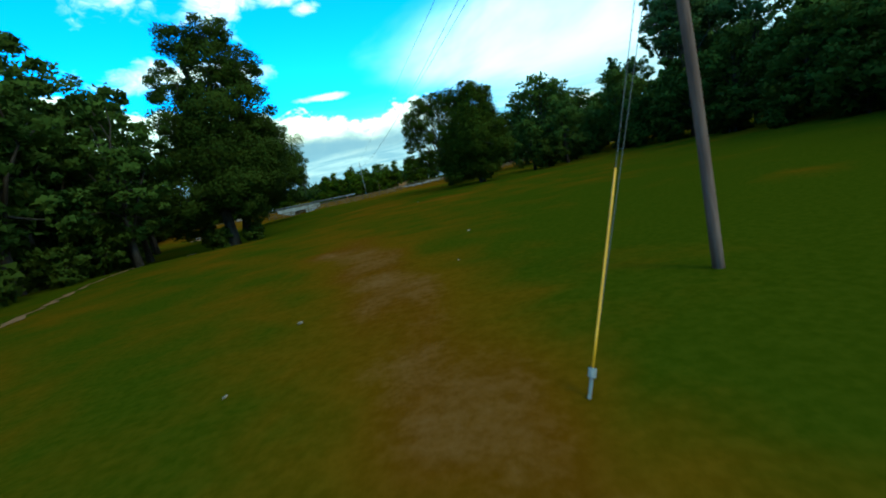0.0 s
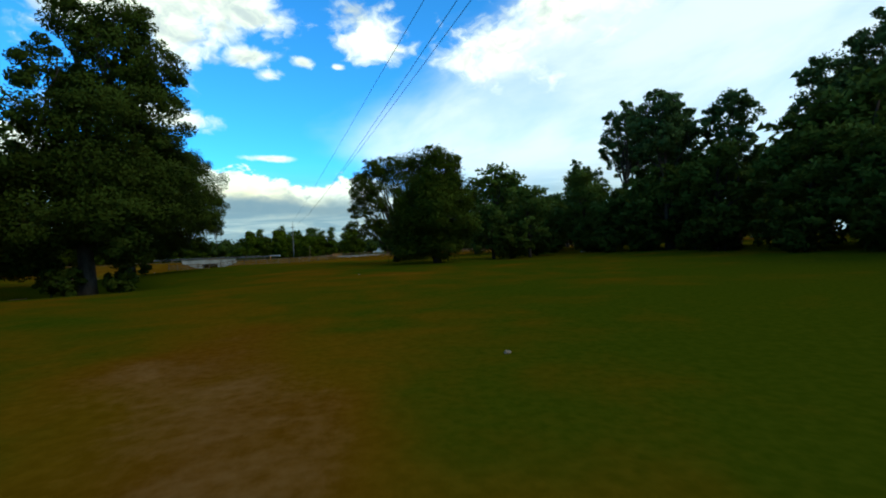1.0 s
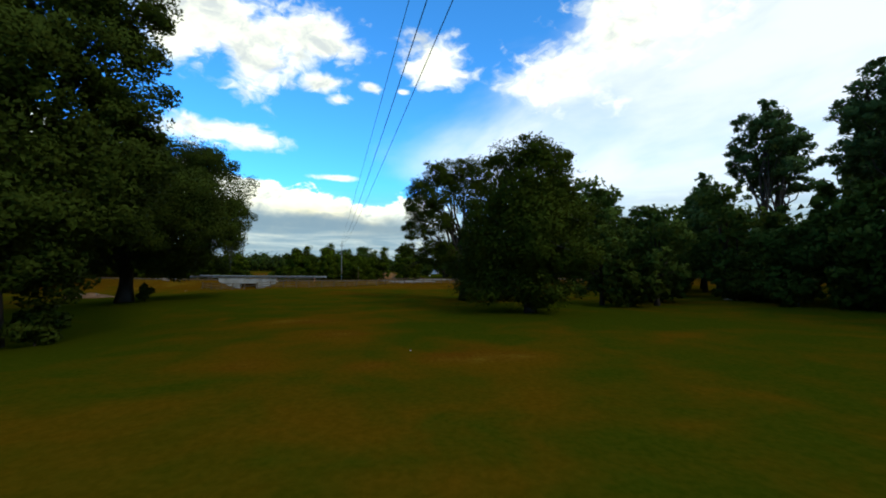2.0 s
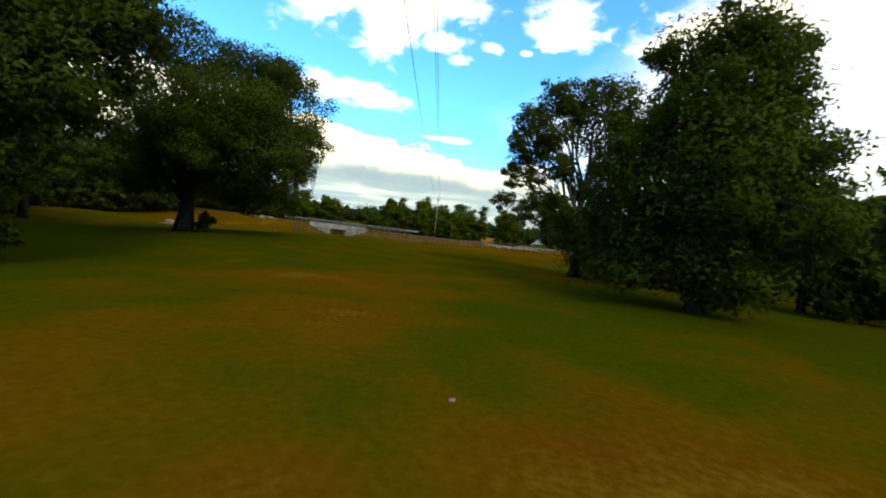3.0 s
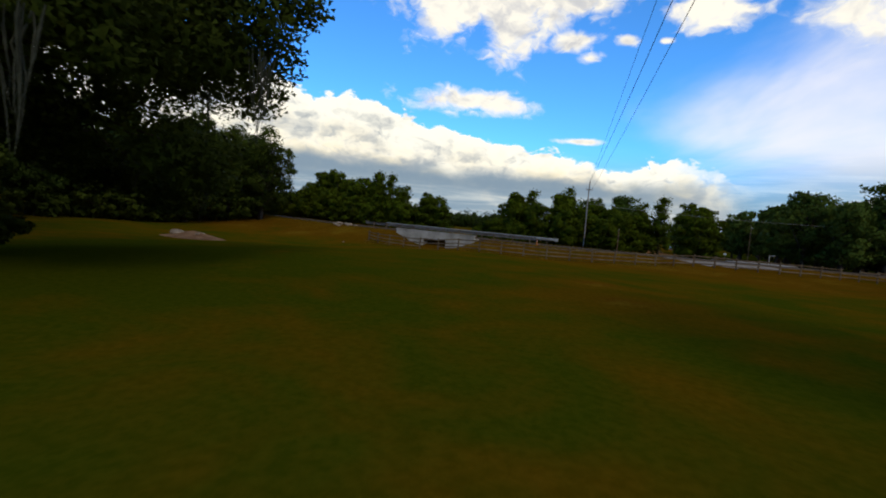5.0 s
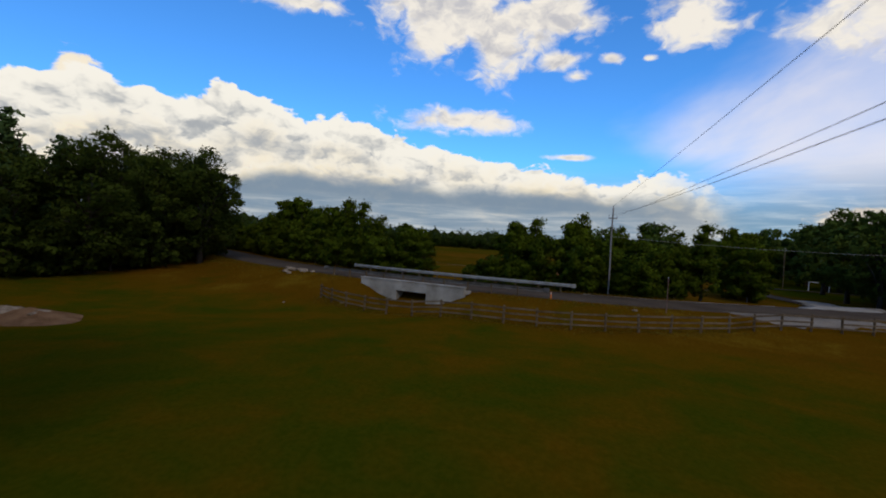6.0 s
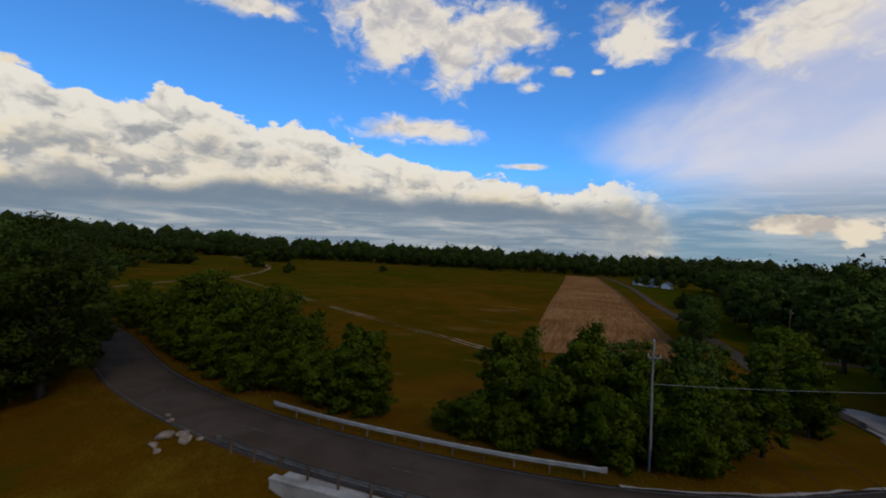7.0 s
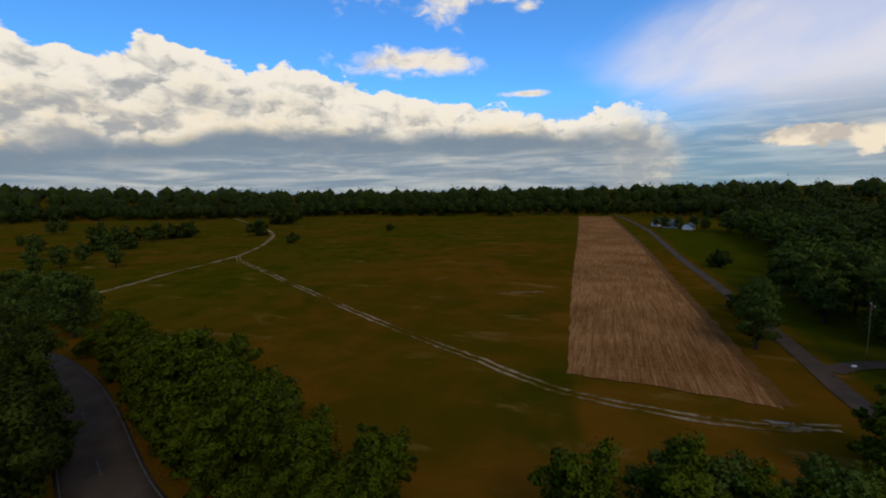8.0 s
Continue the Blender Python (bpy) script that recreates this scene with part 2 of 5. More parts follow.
def ground_material():
    m, n, b, o = principled("ground_cover")
    co = n.add("ShaderNodeTexCoord").outputs["Object"]
    dry_at, field_at = n.add("ShaderNodeAttribute"), n.add("ShaderNodeAttribute")
    dry_at.attribute_name, field_at.attribute_name = "dry", "field"
    dry, fld = dry_at.outputs["Fac"], field_at.outputs["Fac"]
    patch = n.noise(co, 0.13, 5.0, 0.58, 0.9)
    patch2 = n.noise(co, 0.42, 5.0, 0.6, 0.5)
    tuft = n.noise(co, 7.0, 5.0, 0.65)
    blade = n.noise(co, 45.0, 3.0, 0.7)
    green = n.mix(n.step(tuft, 0.3, 0.7), (0.031, 0.037, 0.001), (0.044, 0.047, 0.002))
    straw = n.mix(n.step(tuft, 0.3, 0.7), (0.080, 0.038, 0.0012), (0.102, 0.050, 0.0025))
    f = n.m("ADD", n.m("MULTIPLY", patch, 0.5), n.m("ADD", n.m("MULTIPLY", patch2, 0.43), n.m("MULTIPLY", tuft, 0.07)))
    straw = n.mix(n.step(dry, 0.5, 0.75), straw, n.mix(n.step(tuft, 0.3, 0.7), (0.084, 0.030, 0.0014), (0.106, 0.040, 0.003)))
    f = n.m("ADD", f, n.m("MULTIPLY", n.m("SUBTRACT", dry, 0.35), 0.45))
    lawn = n.mix(n.step(f, 0.37, 0.63), green, straw)
    bare = n.step(n.m("ADD", n.m("ADD", f, n.m("MULTIPLY", n.m("SUBTRACT", dry, 0.5), 0.22)), n.m("MULTIPLY", n.m("SUBTRACT", tuft, 0.5), 0.16)), 0.64, 0.92)
    soil = n.mix(n.step(n.add("ShaderNodeSeparateXYZ", {0: co}).outputs[1], 22.0, 30.0), n.mix(n.step(patch2, 0.4, 0.6), (0.125, 0.056, 0.014), (0.165, 0.076, 0.022)), n.mix(n.step(tuft, 0.3, 0.7), (0.125, 0.068, 0.004), (0.165, 0.094, 0.009)))
    lawn = n.mix(bare, lawn, soil)
    fp = n.noise(co, 0.03, 6.0, 0.6, 0.6)
    fp2 = n.noise(co, 0.14, 5.0, 0.65, 0.3)
    wide = n.noise(co, 0.009, 4.0, 0.55, 0.8)
    g2 = n.mix(n.step(fp2, 0.35, 0.65), (0.036, 0.034, 0.0008), (0.058, 0.047, 0.0016))
    straw2 = n.mix(n.step(wide, 0.40, 0.60), (0.078, 0.046, 0.003), (0.102, 0.044, 0.004))
    worn = n.step(dry, 0.66, 0.90)
    g2 = n.mix(worn, g2, (0.060, 0.037, 0.0014))
    straw2 = n.mix(worn, straw2, (0.115, 0.046, 0.004))
    meadow = n.mix(n.step(n.m("ADD", n.m("MULTIPLY", fp, 0.6), n.m("MULTIPLY", fp2, 0.4)), 0.40, 0.63), g2, straw2)
    meadow = n.mix(n.step(n.noise(co, 0.022, 4.0, 0.6, 1.2), 0.60, 0.72, 0.0, 0.7), meadow, (0.027, 0.031, 0.001))
    fleck = n.noise(n.add("ShaderNodeMapping", {"Vector": co, "Scale": (0.5, 1.4, 1.0)}).outputs[0], 0.11, 6.0, 0.7, 0.4)
    meadow = n.mix(n.step(fleck, 0.56, 0.70, 0.0, 0.75), meadow, (0.165, 0.088, 0.020))
    col = n.mix(fld, lawn, meadow)
    col = n.mix(n.step(blade, 0.3, 0.75, 0.0, 0.09), col, n.mix(1.0, col, (0.5, 0.5, 0.45), "MULTIPLY"))
    n.put(b, "Base Color", col)
    n.put(b, "Roughness", 1.0)
    n.put(b, "Specular IOR Level", 0.0)
    bumped(n, b, n.m("ADD", n.m("MULTIPLY", tuft, 0.25), n.m("MULTIPLY", blade, 0.75)), 0.12, 0.02)
    return m


GROUND = ground_material()
ASPHALT = surface("asphalt", (0.053, 0.035, 0.021), (0.088, 0.060, 0.038), 0.35, 0.9, grain=40.0, bump=0.4, dist=0.01)
SOIL = surface("reddish_soil", (0.12, 0.056, 0.022), (0.24, 0.125, 0.058), 1.2, 0.95, grain=10.0, bump=0.6, dist=0.04)
DIRT = surface("sandy_dirt", (0.085, 0.052, 0.018), (0.26, 0.175, 0.085), 0.5, 0.95, grain=14.0, bump=0.5, dist=0.04)
SAND = surface("pale_gravel", (0.12, 0.092, 0.066), (0.26, 0.205, 0.148), 0.4, 0.95, grain=30.0, bump=0.5, dist=0.03)
CONCRETE = surface("concrete", (0.20, 0.168, 0.125), (0.40, 0.345, 0.27), 0.8, 0.85, grain=14.0, bump=0.25, dist=0.01)
STEEL = surface("galvanised_steel", (0.20, 0.18, 0.148), (0.34, 0.31, 0.26), 1.5, 0.7, 0.15, grain=20.0, bump=0.1, dist=0.002)
PALESAND = surface("pale_sand", (0.19, 0.148, 0.105), (0.36, 0.295, 0.225), 0.5, 0.95, grain=25.0, bump=0.4, dist=0.03)
REDSOIL = surface("red_meadow_soil", (0.085, 0.036, 0.008), (0.15, 0.065, 0.018), 0.6, 0.95, grain=10.0, bump=0.4, dist=0.03)
# near guardrail's tone: weathering, plus the shade on its back put into the colour
DULLSTEEL = surface("weathered_shaded_steel", (0.075, 0.064, 0.05), (0.16, 0.14, 0.115), 1.5, 0.7, 0.2, grain=20.0, bump=0.1, dist=0.002)
GREYWOOD = surface("weathered_wood", (0.075, 0.048, 0.025), (0.17, 0.115, 0.066), 1.5, 0.9, grain=9.0, bump=0.5, dist=0.006, stretch=(1, 1, 0.4), random_tint=0.5)
POLEWOOD = surface("creosoted_wood", (0.10, 0.050, 0.033), (0.25, 0.145, 0.10), 3.0, 0.85, grain=7.0, bump=0.5, dist=0.008, stretch=(1, 1, 0.08))
PALEPOLE = surface("silvered_wood", (0.15, 0.12, 0.095), (0.30, 0.255, 0.21), 2.0, 0.85, grain=7.0, bump=0.4, dist=0.006, stretch=(1, 1, 0.1))
BARK = surface("bark", (0.022, 0.016, 0.011), (0.075, 0.055, 0.04), 1.5, 0.95, grain=9.0, bump=0.9, dist=0.04, stretch=(1, 1, 0.35))
YELLOW = surface("yellow_plastic", (0.76, 0.30, 0.006), (0.86, 0.38, 0.012), 2.0, 0.5, grain=9.0, bump=0.05, dist=0.002)
ORANGE = surface("orange_plastic", (0.75, 0.16, 0.02), (0.85, 0.24, 0.03), 3.0, 0.5, grain=9.0, bump=0.05, dist=0.002)
WIRE = surface("dull_wire", (0.014, 0.014, 0.014), (0.03, 0.03, 0.03), 3.0, 0.85, 0.0, bump=0.05, dist=0.001)
PORCELAIN = surface("glazed_insulator", (0.28, 0.27, 0.26), (0.40, 0.39, 0.38), 6.0, 0.3, bump=0.05, dist=0.001)
WHITE = surface("old_white_paint", (0.40, 0.39, 0.36), (0.62, 0.60, 0.56), 2.0, 0.7, grain=12.0, bump=0.1, dist=0.003)
ROADPAINT = surface("worn_road_paint", (0.045, 0.036, 0.029), (0.125, 0.11, 0.09), 2.5, 0.85, grain=18.0, bump=0.2, dist=0.002)
ROOF = surface("grey_roofing", (0.05, 0.05, 0.05), (0.10, 0.10, 0.10), 0.8, 0.8, grain=15.0, bump=0.3, dist=0.01)
GLASS = surface("dark_window_glass", (0.015, 0.018, 0.02), (0.03, 0.034, 0.038), 1.0, 0.12, bump=0.0, dist=0.001)
ROCK = surface("pale_rock", (0.14, 0.092, 0.055), (0.32, 0.235, 0.155), 2.5, 0.9, grain=9.0, bump=0.7, dist=0.03)
MOSS = surface("spanish_moss", (0.026, 0.027, 0.016), (0.066, 0.064, 0.042), 4.0, 0.95, grain=8.0, bump=0.3, dist=0.01)
LEAF_OAK = leaf_material("oak_leaf", (0.030, 0.041, 0.004), (0.058, 0.071, 0.007))
LEAF_PECAN = leaf_material("pecan_leaf", (0.031, 0.042, 0.003), (0.062, 0.074, 0.005))
# darker than the near leaves: self-shadow of the far crowns is in the colour
LEAF_FAR = leaf_material("shaded_distant_leaf", (0.015, 0.022, 0.002), (0.036, 0.046, 0.004), 0.12)
LEAF_TREE = leaf_material("broad_leaf", (0.043, 0.064, 0.009), (0.083, 0.108, 0.014))
LEAF_BUSH = leaf_material("thicket_leaf", (0.034, 0.047, 0.002), (0.090, 0.110, 0.004))
LEAF_PINE = leaf_material("pine_needle", (0.036, 0.062, 0.017), (0.080, 0.112, 0.027), 0.15)


def plough_material():
    m, n, b, o = principled("ploughed_soil")
    co = n.add("ShaderNodeTexCoord").outputs["Object"]
    rows = n.add("ShaderNodeMapping", {"Vector": co, "Rotation": (0, 0, radians(3.5)), "Scale": (1.0, 0.045, 1.0)}).outputs[0]
    furrow = n.noise(rows, 3.0, 6.0, 0.72)
    big = n.noise(co, 0.05, 5.0, 0.6, 0.5)
    clod = n.noise(co, 1.6, 5.0, 0.7)
    f = n.m("ADD", n.m("MULTIPLY", furrow, 0.5), n.m("ADD", n.m("MULTIPLY", big, 0.3), n.m("MULTIPLY", clod, 0.2)))
    n.put(b, "Base Color", n.mix(n.step(f, 0.38, 0.72), (0.135, 0.052, 0.013), (0.44, 0.208, 0.074)))
    n.put(b, "Roughness", 1.0)
    n.put(b, "Specular IOR Level", 0.0)
    bumped(n, b, n.m("ADD", furrow, n.m("MULTIPLY", clod, 0.5)), 0.8, 0.25)
    return m


PLOUGH = plough_material()


def track_material():
    """Sandy ruts, partly grown over."""
    m, n, b, o = principled("overgrown_track")
    co = n.add("ShaderNodeTexCoord").outputs["Object"]
    big, mid, small = n.noise(co, 0.09, 4.0, 0.6, 0.4), n.noise(co, 0.9, 5.0, 0.65), n.noise(co, 9.0, 4.0, 0.7)
    f = n.m("ADD", n.m("MULTIPLY", big, 0.6), n.m("MULTIPLY", mid, 0.4))
    sand = n.mix(n.step(small, 0.3, 0.7), (0.20, 0.125, 0.055), (0.34, 0.235, 0.12))
    n.put(b, "Base Color", n.mix(n.step(f, 0.40, 0.60), (0.072, 0.042, 0.003), sand))
    n.put(b, "Roughness", 1.0)
    n.put(b, "Specular IOR Level", 0.0)
    bumped(n, b, small, 0.4, 0.03)
    return m


TRACKSOIL = track_material()


# ---- mesh helpers ----
def mesh_from(name, verts, faces, mat, smooth=False):
    me = bpy.data.meshes.new(name)
    me.from_pydata(np.asarray(verts, float).tolist(), [], [list(map(int, f)) for f in faces])
    me.materials.append(mat)
    if smooth:
        me.polygons.foreach_set("use_smooth", [True] * len(me.polygons))
    me.update()
    return me


def thing(name, label, category, at=(0, 0, 0), rz=0.0, group="", kind=""):
    e = new(name)
    e.empty_display_size = 0.2
    e.matrix_world = pose(*at, 0, 0, rz)
    return tagged(e, label, category, group, kind)


def child(name, me, parent, label="", at=None):
    ob = new(name, me)
    ob.parent = parent
    if at is not None:
        ob.matrix_basis = at
    return tagged(ob, label)


class Build:
    """Collects verts and faces for one mesh."""

    def __init__(self):
        self.v, self.f = [], []

    def add(self, verts, faces):
        k = len(self.v)
        self.v += [tuple(p) for p in verts]
        self.f += [tuple(i + k for i in f) for f in faces]

    def tube(self, pts, radii, sides=8, cap=True):
        pts = [Vector(p) for p in pts]
        k = len(self.v)
        ref = Vector((0.31, 0.95, 0.05))
        for i, p in enumerate(pts):
            d = (pts[min(i + 1, len(pts) - 1)] - pts[max(i - 1, 0)]).normalized()
            a = d.cross(ref)
            a = (a if a.length > 1e-3 else d.cross(Vector((1, 0, 0)))).normalized()
            b = d.cross(a)
            for s in range(sides):
                w = 2 * math.pi * s / sides
                self.v.append(tuple(p + (a * math.cos(w) + b * math.sin(w)) * radii[i]))
        for i in range(len(pts) - 1):
            for s in range(sides):
                q = (s + 1) % sides
                self.f.append((k + i * sides + s, k + i * sides + q, k + (i + 1) * sides + q, k + (i + 1) * sides + s))
        if cap:
            self.f.append(tuple(k + s for s in reversed(range(sides))))
            self.f.append(tuple(k + (len(pts) - 1) * sides + s for s in range(sides)))

    def box(self, a, b, w, h, up=(0, 0, 1), bevel=0.0):
        """A bar from a to b, w wide and h high, with chamfered long edges."""
        a, b = Vector(a), Vector(b)
        d = (b - a).normalized()
        s = d.cross(Vector(up)).normalized()
        u = s.cross(d)
        c = min(bevel, w / 3, h / 3)
        prof = [(-w / 2, -h / 2), (w / 2, -h / 2), (w / 2, h / 2), (-w / 2, h / 2)]
        if c > 0:
            prof = [(-w / 2 + c, -h / 2), (w / 2 - c, -h / 2), (w / 2, -h / 2 + c), (w / 2, h / 2 - c),
                    (w / 2 - c, h / 2), (-w / 2 + c, h / 2), (-w / 2, h / 2 - c), (-w / 2, -h / 2 + c)]
        k, m = len(self.v), len(prof)
        for p in (a, b):
            for x, y in prof:
                self.v.append(tuple(p + s * x + u * y))
        for i in range(m):
            j = (i + 1) % m
            self.f.append((k + i, k + j, k + m + j, k + m + i))
        self.f.append(tuple(k + i for i in reversed(range(m))))
        self.f.append(tuple(k + m + i for i in range(m)))

    def mesh(self, name, mat, smooth=False):
        return mesh_from(name, self.v, self.f, mat, smooth)


# ---- the lie of the land ----
ROAD = [(-230, 142), (-170, 135), (-125, 131), (-102, 128.5), (-88, 125.3), (-75, 120.2), (-58, 112.3), (-44, 108.5), (-32, 107.35), (-20, 107.85), (-10.5, 110.5), (-1.5, 115.6), (9, 122.5), (26, 134), (60, 158), (140, 215), (300, 330)]
SIDE_ROAD = [(0.5, 117.5), (3.6, 124), (3.4, 131), (1.4, 140), (-0.2, 150), (-0.4, 164), (-1.2, 185), (-1.8, 207), (-4.2, 250), (-5.6, 300), (-7.5, 350), (-14, 420), (-24, 500)]
ROAD_Z, ROAD_W = 0.60, 5.8


def resample(line, gap):
    """Catmull-Rom through the points, at even gaps."""
    p = np.array(line, float)
    ext = np.vstack([2 * p[0] - p[1], p, 2 * p[-1] - p[-2]])
    out = []
    for i in range(1, len(ext) - 2):
        p0, p1, p2, p3 = ext[i - 1:i + 3]
        n = max(2, int(np.linalg.norm(p2 - p1) / gap))
        for t in np.arange(n) / n:
            out.append(0.5 * (2 * p1 + (p2 - p0) * t + (2 * p0 - 5 * p1 + 4 * p2 - p3) * t * t + (3 * p1 - p0 - 3 * p2 + p3) * t ** 3))
    out.append(p[-1])
    return np.array(out)


ROAD_LINE = resample(ROAD, 2.0)


def sstep(x, lo, hi):
    t = np.clip((x - lo) / (hi - lo), 0, 1)
    return t * t * (3 - 2 * t)


def line_distance(x, y, line):
    """Distance from points to a polyline, and the side (positive: to its left)."""
    x, y = np.atleast_1d(x).astype(float), np.atleast_1d(y).astype(float)
    best, side = np.full(x.shape, 1e9), np.zeros(x.shape)
    if x.size < 64:
        a, d = line[:-1], np.diff(line, axis=0)
        px, py = x[:, None] - a[:, 0], y[:, None] - a[:, 1]
        t = np.clip((px * d[:, 0] + py * d[:, 1]) / (d * d).sum(1), 0, 1)
        dx, dy = px - t * d[:, 0], py - t * d[:, 1]
        r = np.hypot(dx, dy)
        k = r.argmin(1)
        i = np.arange(len(x))
        return r[i, k], np.sign(d[k, 0] * dy[i, k] - d[k, 1] * dx[i, k])
    for a, b in zip(line[:-1], line[1:]):
        d = b - a
        t = np.clip(((x - a[0]) * d[0] + (y - a[1]) * d[1]) / (d @ d), 0, 1)
        dx, dy = x - a[0] - t * d[0], y - a[1] - t * d[1]
        r = np.hypot(dx, dy)
        m = r < best
        best = np.where(m, r, best)
        side = np.where(m, np.sign(d[0] * dy - d[1] * dx), side)
    return best, side


def land(x, y):
    x, y = np.atleast_1d(x).astype(float), np.atleast_1d(y).astype(float)
    near = np.exp(-((x + 10) / 90) ** 2 - ((y - 50) / 90) ** 2)
    h = near * (0.10 * np.sin(x * 0.13 + 1) * np.cos(y * 0.11) + 0.05 * np.sin(x * 0.31 + y * 0.23))
    h += 0.7 * sstep(x, 14, 40) * sstep(y, 130, 90)                    # rise to the wood
    h += -0.35 * np.exp(-((y - 95) / 9) ** 2) * sstep(x, -75, -50) * sstep(x, 12, -2)  # low ground along the fence
    d, s = line_distance(x, y, ROAD_LINE[::2])
    k = sstep(d, 8.0, 4.4)
    h = h * (1 - k) + (ROAD_Z - 0.02) * k
    h += -1.0 * sstep(x, -20, -40) * sstep(y, 15, 50) * sstep(y, 104, 90)  # the lawn falls to the west
    h += -0.95 * np.exp(-((x + 22) / 9) ** 2 - ((y - 46) / 12) ** 2)       # hollow under the tall tree
    cut = np.exp(-((x + 30.3) / 4.3) ** 4) * sstep(d, 3.1, 3.7) * np.where(y < 105, 1.0, 0.0) * sstep(y, 92, 98)
    h = h * (1 - cut) - 0.75 * cut                                      # ditch at the culvert mouth
    far = np.where(y > 130, 1.0, 0.0) * sstep(d, 12, 40)
    h += far * (0.5 * np.sin(x * 0.021) * np.sin(y * 0.017 + 0.6))
    r = np.hypot(x + 20, y - 90)
    a = np.degrees(np.arctan2(x + 20, y - 90))
    h += 26 * sstep(r, 420, 1300) * sstep(a, -25, -75) * sstep(a, -170, -110)
    h += 5 * sstep(r, 500, 1500)
    return h


def lz(x, y):
    return float(land(x, y)[0])


def build_ground():
    def axis(lo, hi, fine, stops):
        mid = list(np.arange(lo, hi, fine))
        left, right, step = [], [], fine
        p = hi
        while p < stops:
            right.append(p)
            step *= 1.085
            p += step
        p, step = lo, fine
        while p > -stops:
            step *= 1.085
            p -= step
            left.append(p)
        return np.array(left[::-1] + mid + right)
    xs, ys = axis(-66, 30, 0.95, 4200), axis(-6, 118, 0.9, 4200)
    X, Y = np.meshgrid(xs, ys)
    Z = land(X.ravel(), Y.ravel())
    nx, ny = len(xs), len(ys)
    i = np.arange(nx * ny).reshape(ny, nx)
    faces = np.stack([i[:-1, :-1], i[:-1, 1:], i[1:, 1:], i[1:, :-1]], -1).reshape(-1, 4)
    me = mesh_from("ground", np.stack([X.ravel(), Y.ravel(), Z], 1), faces, GROUND, True)
    x, y = X.ravel(), Y.ravel()
    d, s = line_distance(x, y, ROAD_LINE[::2])
    dry = 0.30 + 0.34 * sstep(y, 91, 99) + 0.40 * np.exp(-((x + 0.1 + 0.24 * (y - 4)) / 1.5) ** 2) * sstep(y, 28, 12) - 0.22 * sstep(x, -1, 4) * sstep(y, 34, 16) - 0.15 * sstep(np.abs(x + 4), 8, 18) * sstep(y, 70, 40)
    dry += 0.03 * sstep(y, 18, 30) * sstep(y, 60, 45)
    # lower value round the three great trees: greener and darker ground colour
    for ax, ay, ar in ((-25, 64, 10), (5.4, 50.6, 6), (-19, 43, 8)):
        dry -= 0.35 * np.exp(-(((x - ax) ** 2 + (y - ay) ** 2) / ar ** 2))
    scuffs = [(-1.1, 8.1, 1.2, 0.10), (0.1, 3.4, 1.2, 0.12), (-4.6, 16.0, 1.5, 0.28), (10.9, 12.8, 1.3, 0.45), (-2.5, 19.4, 1.5, 0.22), (-1.2, 13.7, 1.0, 0.16), (-2.4, 11.1, 1.1, 0.14), (-5.5, 11.3, 1.0, 0.3), (2.6, 18.4, 1.0, 0.26), (4.5, 17.2, 1.2, 0.28),
              (-6, 36.6, 1.6, 0.35), (0, 37.8, 1.5, 0.41), (2.4, 38.2, 1.4, 0.35), (-4.3, 42.6, 1.8, 0.41), (10.5, 42.2, 1.6, 0.36), (0.8, 40.2, 1, 0.32), (-2.6, 36.4, 1, 0.36), (-7.9, 47.4, 2.2, 0.35), (-5.6, 47.4, 1.5, 0.26), (-2.5, 47, 1.3, 0.29), (-6.6, 51.4, 1.8, 0.29), (-8.7, 73.8, 1.6, 0.43), (-10.1, 78.3, 1.3, 0.52)]
    for ax, ay, ar, gain in scuffs:   # worn and scorched spots in the lawn
        dry += gain * np.exp(-(((x - ax) ** 2 + (y - ay) ** 2) / ar ** 2))
    fld = sstep(y - np.interp(x, ROAD_LINE[:, 0], ROAD_LINE[:, 1]), 8, 16)
    edge = np.interp(y, [q[1] for q in SIDE_ROAD], [q[0] for q in SIDE_ROAD])
    lush = sstep(x - edge, 1, 4) * sstep(y, 140, 150) * sstep(y, 400, 350) * sstep(x, 70, 50)
    fld, dry = fld * (1 - lush), dry * (1 - lush) + 0.12 * lush
    dry += 0.28 * fld * sstep(x, -125, -60) * sstep(y, 330, 230) * sstep(x, 10, -6)
    for key, val in (("dry", np.clip(dry, 0, 1)), ("field", fld)):
        at = me.attributes.new(key, "FLOAT", "POINT")
        at.data.foreach_set("value", val.astype(np.float32))
    tagged(new("ground", me), "patchy mown lawn and dry olive-brown meadow", "ground", kind="structure")


build_ground()


